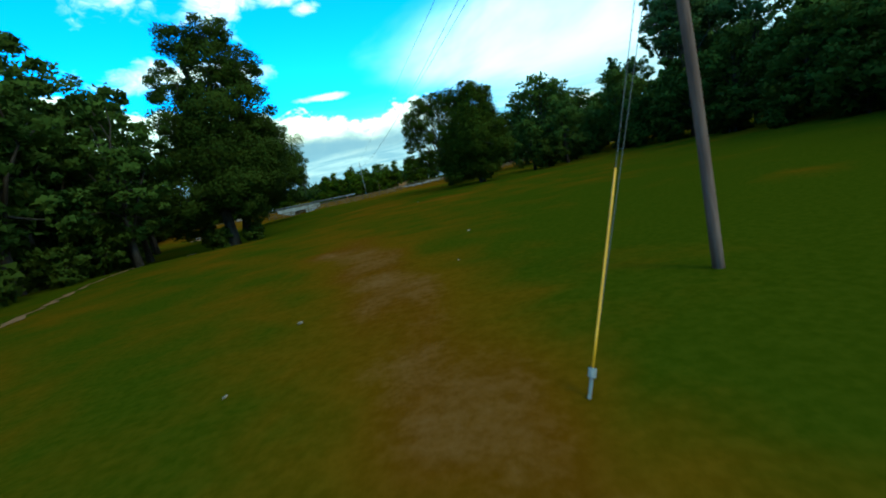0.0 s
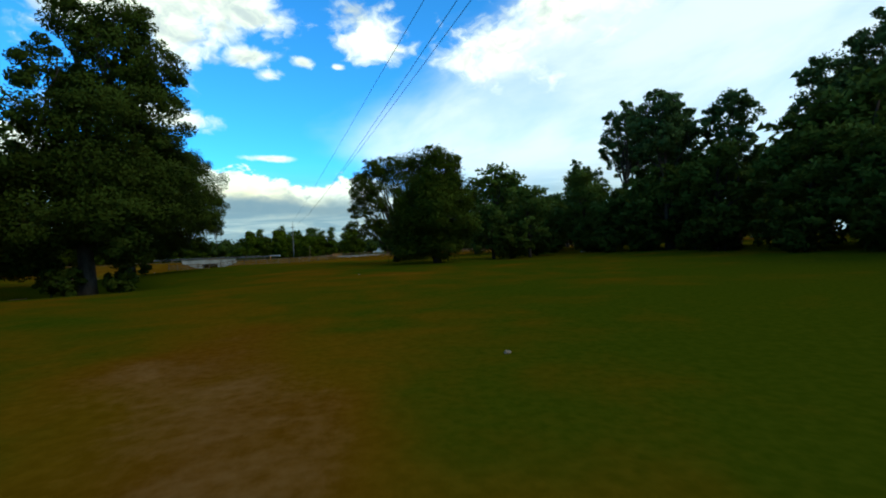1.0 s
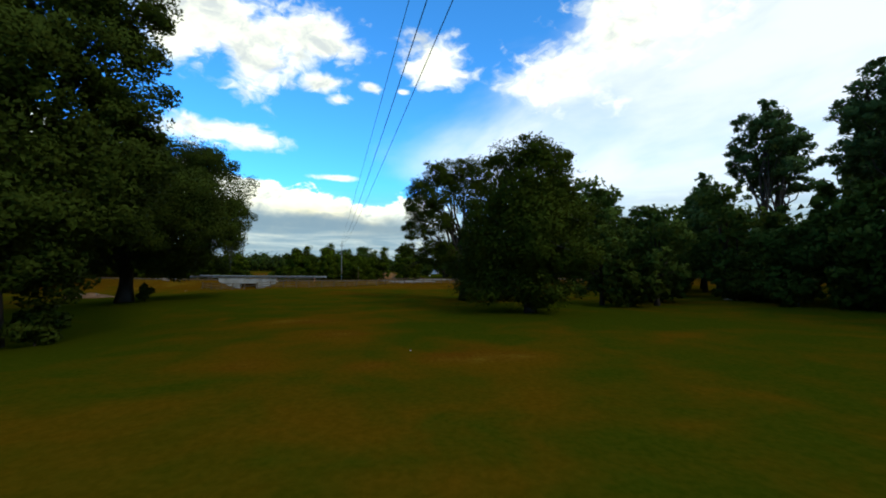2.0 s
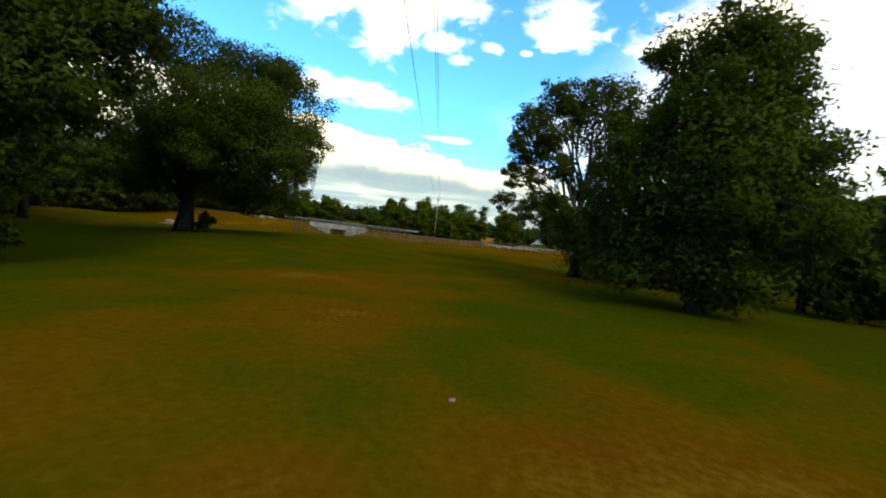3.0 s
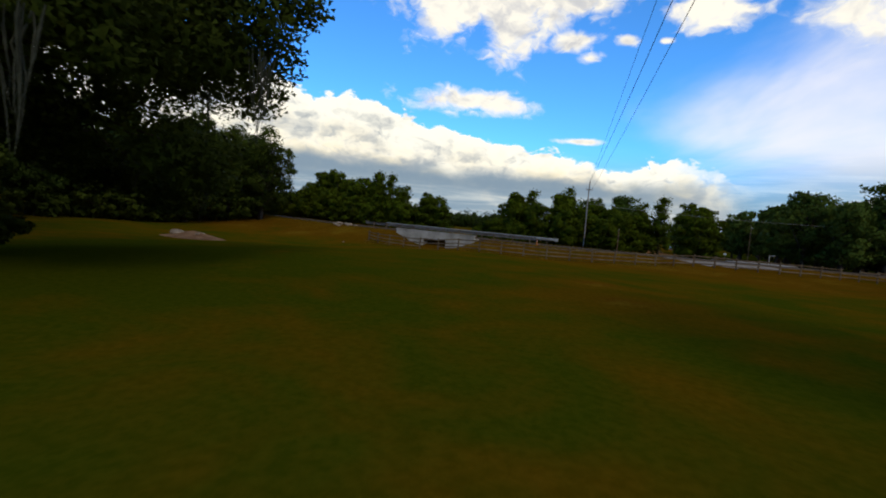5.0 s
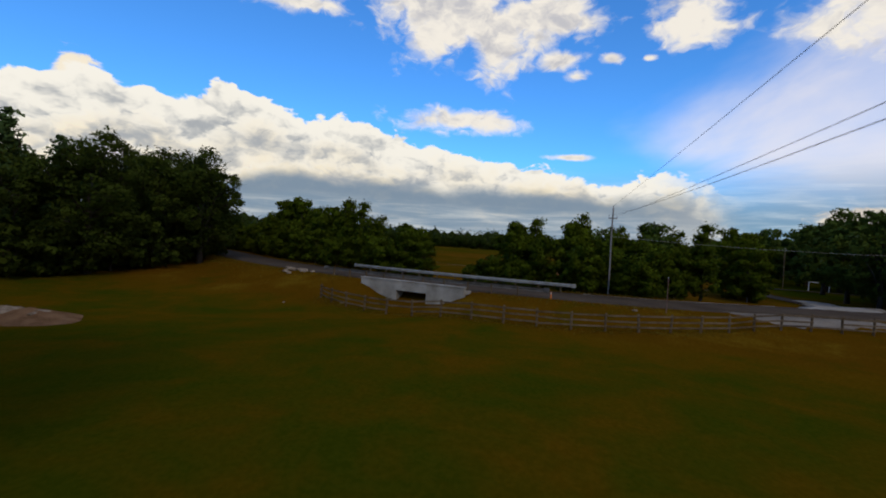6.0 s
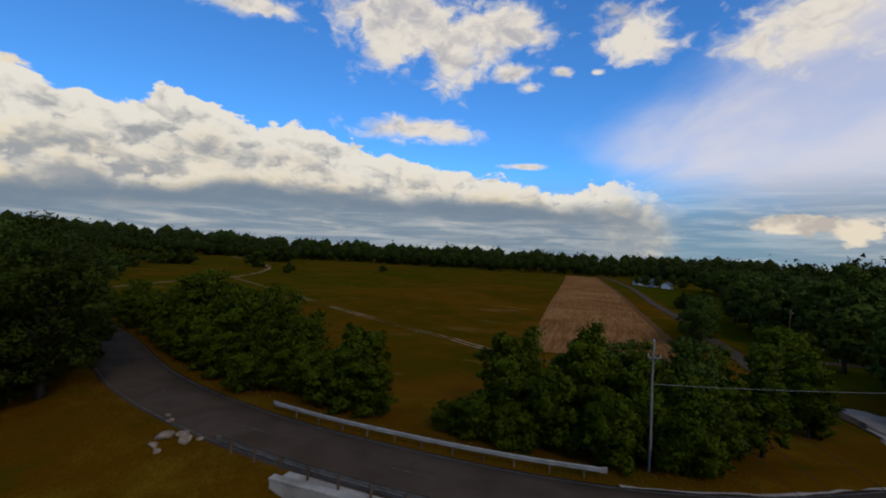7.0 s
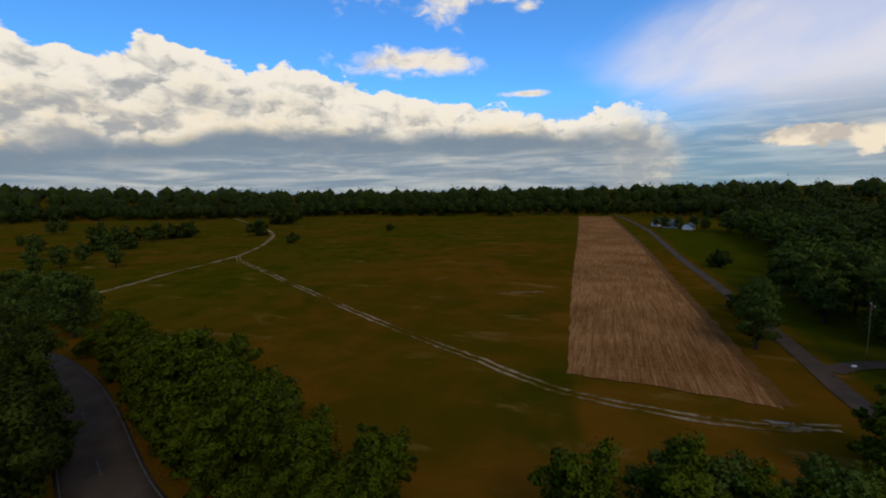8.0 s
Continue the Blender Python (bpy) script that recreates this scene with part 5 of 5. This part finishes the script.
rng = np.random.default_rng(77)
wood(rng, [(-27.6, 40.6), (-24.6, 36.4), (-29.6, 45.6), (-39.6, 62.4), (-45.0, 65.6), (-36.2, 57.6)], lacy, 1.0, 1.12)
wood(rng, [(14.2, 59.4), (18.4, 58.6)], broad, 0.56, 0.66)
wood(rng, [(20.6, 62.0), (15.6, 57.6)], low, 0.9, 1.2)
EAST = [(47, 122), (42, 104), (33, 86), (29, 72), (30, 60), (31, 50), (31, 36), (29, 20), (27, 2), (26, -16)]
wood(rng, band(rng, EAST, 5.0, (1, 5.0), 1.0), broad, 0.66, 0.92)
wood(rng, band(rng, [(x + 5.5, y) for x, y in EAST], 6.0, (1, 5.0), 1.0), back, 0.75, 1.0)
wood(rng, band(rng, [(x - 2.6, y) for x, y in EAST], 3.6, (1, 2), 0.7), low, 0.6, 1.0)
wood(rng, [(33.5, 53), (38, 40), (40.5, 38.5), (37, 35), (36, 24), (41, 62), (45, 92), (34, 12)], pine, 0.85, 1.05)
wood(rng, [(44.3, 78.7), (48, 81)], pine, 1.35, 1.48)
wood(rng, [(36, 79), (44.5, 100)], [cedar], 0.6, 0.85)
wood(rng, [(23, 84), (27, 91), (32, 99), (20.5, 91.5)], broad, 1.05, 1.25)
WEST = [(-19, -4), (-21.5, 6), (-24, 15), (-26, 23), (-28, 31), (-31, 39), (-36, 48), (-42, 57), (-50, 66), (-60, 75), (-70, 85), (-76, 95)]
wood(rng, band(rng, WEST[1:7], 4.4, (1, 6.0), 1.0), lacy, 1.1, 1.35)
wood(rng, band(rng, WEST[7:], 5.0, (1, 6.0), 1.0), broad, 0.7, 1.0)
wood(rng, band(rng, [(x - 6, y) for x, y in WEST[1:7]], 6.5, (1, 6.0), 1.2), lacy, 1.0, 1.2)
wood(rng, band(rng, [(x - 6, y) for x, y in WEST[7:]], 6.0, (1, 6.0), 1.2), back, 0.9, 1.15)
wood(rng, band(rng, [(x + 2.2, y) for x, y in WEST[2:]], 5.0, (1, 2), 0.8), low, 0.6, 1.1)
wood(rng, [(-61, 100.5), (-63, 104), (-66, 109.5), (-62, 97), (-62.5, 93), (-63, 89.5), (-64, 86), (-70, 113.8), (-65, 106.5)], low, 0.95, 1.4)
wood(rng, [(-66, 90), (-64.5, 93.5), (-69, 87), (-38, 32), (-41, 44)], [cedar], 0.95, 1.1)
wood(rng, [(-66, 96.5), (-71, 112.0), (-76.5, 114.6), (-62.2, 95), (-65.4, 90.5), (-71, 103)], copse, 0.95, 1.12)
wood(rng, [(-61.4, 106.2)], copse, 1.0, 1.04)
wood(rng, [(-67.4, 110.6)], copse, 0.78, 0.86)
wood(rng, [(-84, 119), (-91, 122.5), (-77, 108), (-85, 113)], broad, 0.95, 1.15)
wood(rng, [(x + 0.4, y - 1.3) for x, y in [(-36.4, 116.4), (-38.8, 116.2), (-42, 117.2), (-45.5, 118.4), (-49, 119.2)]], bush, 0.62, 0.82)
wood(rng, [(-52.4, 119.5), (-56.1, 120.7), (-60.1, 122.3), (-64.2, 123.7), (-68.6, 125.7)], bush, 1.15, 1.45)
wood(rng, [(-73.4, 128), (-78, 130.2), (-83.5, 133), (-90, 136.6), (-97, 141)], bush, 0.7, 0.9)
wood(rng, [(-108, 138), (-113, 141.5), (-119, 139), (-124, 145), (-131, 141)], broad, 0.8, 1.0)
wood(rng, [(-47.6, 114.4), (-52.0, 115.6), (-56.6, 117.2), (-61.2, 119.2), (-65.8, 121.4), (-70.6, 123.8), (-75.6, 126.0), (-81.0, 128.2), (-87.0, 130.4), (-93.6, 132.6)], bush, 0.62, 0.8)
wood(rng, [(-62, 121.6), (-67.5, 123.6), (-73, 126.4), (-79.5, 129.4), (-86, 132.6), (-93, 136.4)], bush, 0.8, 1.0)
wood(rng, [(-55, 126), (-63.5, 129.5)], bush, 0.9, 1.1)
wood(rng, [(-26.6, 119.4), (-26, 116.2), (-22.6, 115.8), (-19.2, 116.2), (-13.6, 117.6), (-10.8, 119.8)], bush, 0.8, 1.0)
wood(rng, [(-29.6, 115.2), (-27.6, 114.6), (-24.6, 114.6)], bush, 0.48, 0.6)
wood(rng, [(-18.6, 113.6), (-14.3, 114.8), (-16.6, 116.6)], bush, 0.6, 0.72)
wood(rng, [(-20.4, 120), (-15.2, 120.6)], bush, 1.05, 1.15)
wood(rng, [(-20.1, 121.6), (-16.4, 121.8), (-47.2, 118.6), (-50.8, 120.6), (-58, 123.4), (-66, 127)], sapling, 0.9, 1.12)
wood(rng, [(-45.0, 117.6), (-49.4, 118.4), (-55, 120.2), (-61.8, 122.6), (-70, 126)], sapling, 0.9, 1.15)
wood(rng, [(-13.4, 122.2), (-8.4, 121.4), (-10.8, 123.5)], sapling, 0.95, 1.2)
wood(rng, [(-18.0, 122.0), (-21.0, 123.0)], broad, 0.56, 0.62)
wood(rng, [(-13.0, 121.8)], broad, 0.58, 0.62)
wood(rng, [(-3.6, 127.5), (-2.6, 130.5)], bush, 0.7, 0.85)
wood(rng, [(-4.0, 132.5), (-2.6, 136.5)], bush, 1.0, 1.2)
wood(rng, band(rng, [(11, 138), (12, 150), (16, 164), (26, 185), (36, 215)], 6.0, (3, -7.0), 2.0), back + broad[:1], 0.75, 1.0)
wood(rng, band(rng, [(12, 128), (20, 134.5), (34, 145), (50, 156)], 5.0, (2, 5.0), 1.2), broad, 0.7, 0.95)
wood(rng, [(15.0, 171.0), (17.5, 174.0)], broad, 1.2, 1.3)
wood(rng, [(-5.4, 165), (-3.6, 171), (-2.6, 177)], broad, 0.62, 0.78)
wood(rng, band(rng, [(9.5, 182), (11, 195), (14, 208), (19, 225), (24, 245), (28, 272), (30, 305), (28, 345)], 7.0, (1, -7.0), 1.6), back, 0.75, 1.05)
wood(rng, band(rng, [(17, 182), (18, 195), (21, 208), (26, 225), (31, 245), (35, 272), (37, 305), (35, 345)], 7.0, (1, -7.0), 1.6), back, 0.85, 1.1)


def far_wood(name, label, spots, rng, height, n=86, heart=(0.42, 0.58)):
    """Distant trees: tufted crowns of leaf sprays round a dense heart, joined."""
    pts, hearts, nrm = [], [], []
    bm = bmesh.new()
    bmesh.ops.create_icosphere(bm, subdivisions=1, radius=1.0)
    ico = np.array([[v.co[:] for v in f.verts] for f in bm.faces])
    bm.free()
    heights = land([q[0] for q in spots], [q[1] for q in spots])
    for (x, y, s), z in zip(spots, heights):
        h = height * s
        d = rng.standard_normal((n, 3))
        d /= np.linalg.norm(d, axis=1)[:, None]
        size = np.array([h * 0.42, h * 0.42, h * 0.5])
        c = d * rng.uniform(0.6, 1.0, (n, 1)) * size * rng.uniform(0.85, 1.15, 3) + np.array([x, y, z + h * 0.48])
        pts.append(c)
        nrm.append(d)
        hearts.append(((ico * rng.uniform(*heart, 3)) * size + np.array([x, y, z + h * 0.45])).reshape(-1, 3))
    v = np.concatenate([leaf_points(np.concatenate(pts), height * 0.10, rng, 0.9)] + hearts)
    out = ico.mean(1)
    nrm = np.concatenate(nrm + [out / np.linalg.norm(out, axis=1)[:, None]] * len(spots))
    return tagged(new(name, triangles(name, v, LEAF_FAR, nrm)), label, "woodland", kind="stuff")


def scatter(rng, line, depth, count, jitter=6.0):
    p = resample(line, 6.0)
    t = np.gradient(p, axis=0)
    t /= np.linalg.norm(t, axis=1)[:, None]
    nrm = np.stack([-t[:, 1], t[:, 0]], 1)
    k = rng.integers(0, len(p), count)
    q = p[k] + nrm[k] * (rng.random(count) ** 1.4 * depth)[:, None] + rng.standard_normal((count, 2)) * jitter
    return [(x, y, s) for (x, y), s in zip(q, 0.55 + 0.95 * rng.random(count) ** 1.6 + 0.15 * np.sin(q[:, 0] * 0.06) * np.cos(q[:, 1] * 0.05))]


def scatter_spots(rng):
    return [(x, y) for x, y, s in scatter(rng, [(-165, 190), (-200, 215), (-240, 250), (-300, 270), (-360, 300)], 60, 16, 8)]


rng = np.random.default_rng(99)
far_wood("far_wood", "dark woodland closing the far side of the meadow", scatter(rng, [(40, 470), (-10, 505), (-60, 500), (-120, 480), (-180, 470), (-230, 480), (-290, 470), (-380, 430), (-470, 380), (-560, 300), (-650, 200)], -100, 760, 12), rng, 15, 110)
far_wood("far_wood", "dark woodland east of the side road", scatter(rng, [(34, 215), (50, 270), (62, 330), (60, 400), (40, 470)], -150, 560, 6), rng, 13, 125)
far_wood("far_wood", "hazy dark woodland on the distant rise", scatter(rng, [(900, 900), (500, 1050), (0, 1000), (-400, 900), (-800, 700), (-1100, 400), (-1200, 100)], 250, 1200, 30), rng, 22, 34, (0.7, 0.9))
far_wood("far_wood", "dark woodland behind the lawn", scatter(rng, [(150, 330), (110, 250), (90, 180), (75, 120), (60, 60), (50, 0), (40, -60), (0, -75), (-50, -60), (-70, -10)], 60, 300, 5), rng, 14)
wood(rng, scatter_spots(rng), back, 0.5, 0.85)
for k, (x, y, s) in enumerate([(-213, 290, 1.5), (-262, 361, 2.1), (-254, 366, 1.8), (-166, 263, 0.8), (-240, 224, 1.6), (-234, 229, 1.4), (-258, 262, 1.3), (-252, 268, 1.4), (-247, 273, 1.3), (-263, 257, 1.2), (-264, 500, 2.0), (-224, 480, 2.0), (-2, 185, 0.7), (4, 236, 0.8), (-150, 330, 0.6)]):
    plant(low[k % 2], (x, y), s * 1.7, k * 61)


def house(at, w, d, h, rz, label):
    z = lz(*at)
    t = thing("house", label, "house", (*at, z - 0.05), rz, group="far houses")
    bd = Build()
    for a, b in (((-w / 2, -d / 2), (w / 2, -d / 2)), ((w / 2, -d / 2), (w / 2, d / 2)), ((w / 2, d / 2), (-w / 2, d / 2)), ((-w / 2, d / 2), (-w / 2, -d / 2))):
        bd.box((*a, h / 2), (*b, h / 2), 0.2, h)
    bd.add([(-w / 2, -d / 2, h), (-w / 2, d / 2, h), (-w / 2, 0, h + d * 0.32), (w / 2, -d / 2, h), (w / 2, d / 2, h), (w / 2, 0, h + d * 0.32)], [(0, 1, 2), (5, 4, 3)])
    child("wall", bd.mesh("wall", WHITE), t, "white clapboard wall")
    bd = Build()
    e = 0.4
    for s in (-1, 1):
        bd.add([(-w / 2 - e, s * (d / 2 + e), h - 0.1), (w / 2 + e, s * (d / 2 + e), h - 0.1), (w / 2 + e, 0, h + d * 0.34), (-w / 2 - e, 0, h + d * 0.34),
                (-w / 2 - e, s * (d / 2 + e), h + 0.05), (w / 2 + e, s * (d / 2 + e), h + 0.05), (w / 2 + e, 0, h + d * 0.34 + 0.15), (-w / 2 - e, 0, h + d * 0.34 + 0.15)],
               [(0, 1, 2, 3), (7, 6, 5, 4), (0, 4, 5, 1), (1, 5, 6, 2), (2, 6, 7, 3), (3, 7, 4, 0)])
    child("roof", bd.mesh("roof", ROOF), t, "grey pitched roof")
    for i in range(3):
        x = -w / 2 + w * (i + 0.5) / 3
        bd = Build()
        door = i == 1
        bd.box((x, -d / 2 - 0.12, 0.05 if door else 1.0), (x, -d / 2 - 0.12, 2.1), 0.9, 0.05, up=(0, 1, 0), bevel=0.02)
        child("door" if door else "window", bd.mesh("opening", GLASS), t, "dark door" if door else "dark window pane")


wood(np.random.default_rng(5), [(2, 362), (8, 360), (16, 364), (10, 374), (-2, 372), (19, 352)], back, 0.5, 0.7)
house((5.5, 368), 8, 6, 2.4, 70, "small white house with a grey roof among trees")
house((12.5, 356), 5, 4.2, 2.0, 60, "small white outbuilding with a grey roof")
house((0.5, 378), 7, 5, 2.3, 35, "low white house half hidden by trees")


def pipe_frame(at, w, h, rz):
    t = thing("pipe_frame", "white painted pipe frame standing on the grass", "frame", (*at, lz(*at)), rz)
    for x in (-w / 2, w / 2):
        bd = Build()
        bd.tube([(x, 0, -0.1), (x, 0, h)], [0.06, 0.06], 8)
        child("upright", bd.mesh("upright", WHITE), t)
    bd = Build()
    bd.tube([(-w / 2 - 0.05, 0, h), (w / 2 + 0.05, 0, h)], [0.06, 0.06], 8)
    child("crossbar", bd.mesh("crossbar", WHITE), t)


pipe_frame((12.8, 167.3), 3.0, 1.6, 12)


def roadside_box(at):
    t = thing("roadside_box", "small pale box on a post at the road fork", "box", (*at, lz(*at)), 15)
    bd = Build()
    bd.box((0, 0, -0.2), (0, 0, 0.95), 0.09, 0.09, up=(0, 1, 0), bevel=0.01)
    child("post", bd.mesh("post", GREYWOOD), t)
    bd = Build()
    bd.box((-0.25, 0, 1.08), (0.25, 0, 1.08), 0.22, 0.26, bevel=0.06)
    child("body", bd.mesh("body", WHITE), t, "pale metal box")


roadside_box((2.9, 158.6))


def grass_tufts():
    """Rough grass left standing along the fence, the ditch and the verges."""
    rng = np.random.default_rng(21)
    line = resample(FENCE, 0.35)
    a = line[rng.integers(0, len(line), 3800)] + rng.standard_normal((3800, 2)) * (0.5, 0.45)
    road_line = resample(ROAD, 0.5)
    t = np.gradient(road_line, axis=0)
    t /= np.linalg.norm(t, axis=1)[:, None]
    nrm = np.stack([-t[:, 1], t[:, 0]], 1)
    keep = np.nonzero((road_line[:, 0] > -70) & (road_line[:, 0] < 12))[0]
    k = keep[rng.integers(0, len(keep), 9000)]
    off = (ROAD_W / 2 + 0.35 + rng.exponential(1.3, 9000)) * rng.choice([-1, 1], 9000)
    b = road_line[k] + nrm[k] * off[:, None]
    p = np.concatenate([a[:1800], b[:5000]])
    p = p[~((p[:, 0] > -37) & (p[:, 0] < -24.5) & (p[:, 1] > 99) & (p[:, 1] < 105))]
    p = p[~((p[:, 0] > -10) & (p[:, 1] > 105) & (p[:, 1] < 141))]
    d, side = line_distance(p[:, 0], p[:, 1], ROAD_LINE)
    p = p[d > ROAD_W / 2 + 0.2]
    z = land(p[:, 0], p[:, 1])
    out = []
    for _ in range(4):
        h = rng.uniform(0.06, 0.22, len(p))
        q = np.column_stack([p + rng.standard_normal(p.shape) * 0.08, z - 0.02])
        w = rng.uniform(0, 6.28, len(p))
        u = np.column_stack([np.cos(w), np.sin(w), 0 * w]) * 0.02
        tip = q + np.column_stack([rng.standard_normal(p.shape) * 0.09, h])
        out.append(np.stack([q - u, q + u, tip], 1))
    me = triangles("rough_grass", np.concatenate(out).reshape(-1, 3), DRYGRASS)
    tagged(new("rough_grass", me), "rough dry grass standing along the fence and verges", "grass", kind="stuff")


DRYGRASS = leaf_material("dry_grass", (0.09, 0.055, 0.004), (0.20, 0.115, 0.012), 0.3)
grass_tufts()
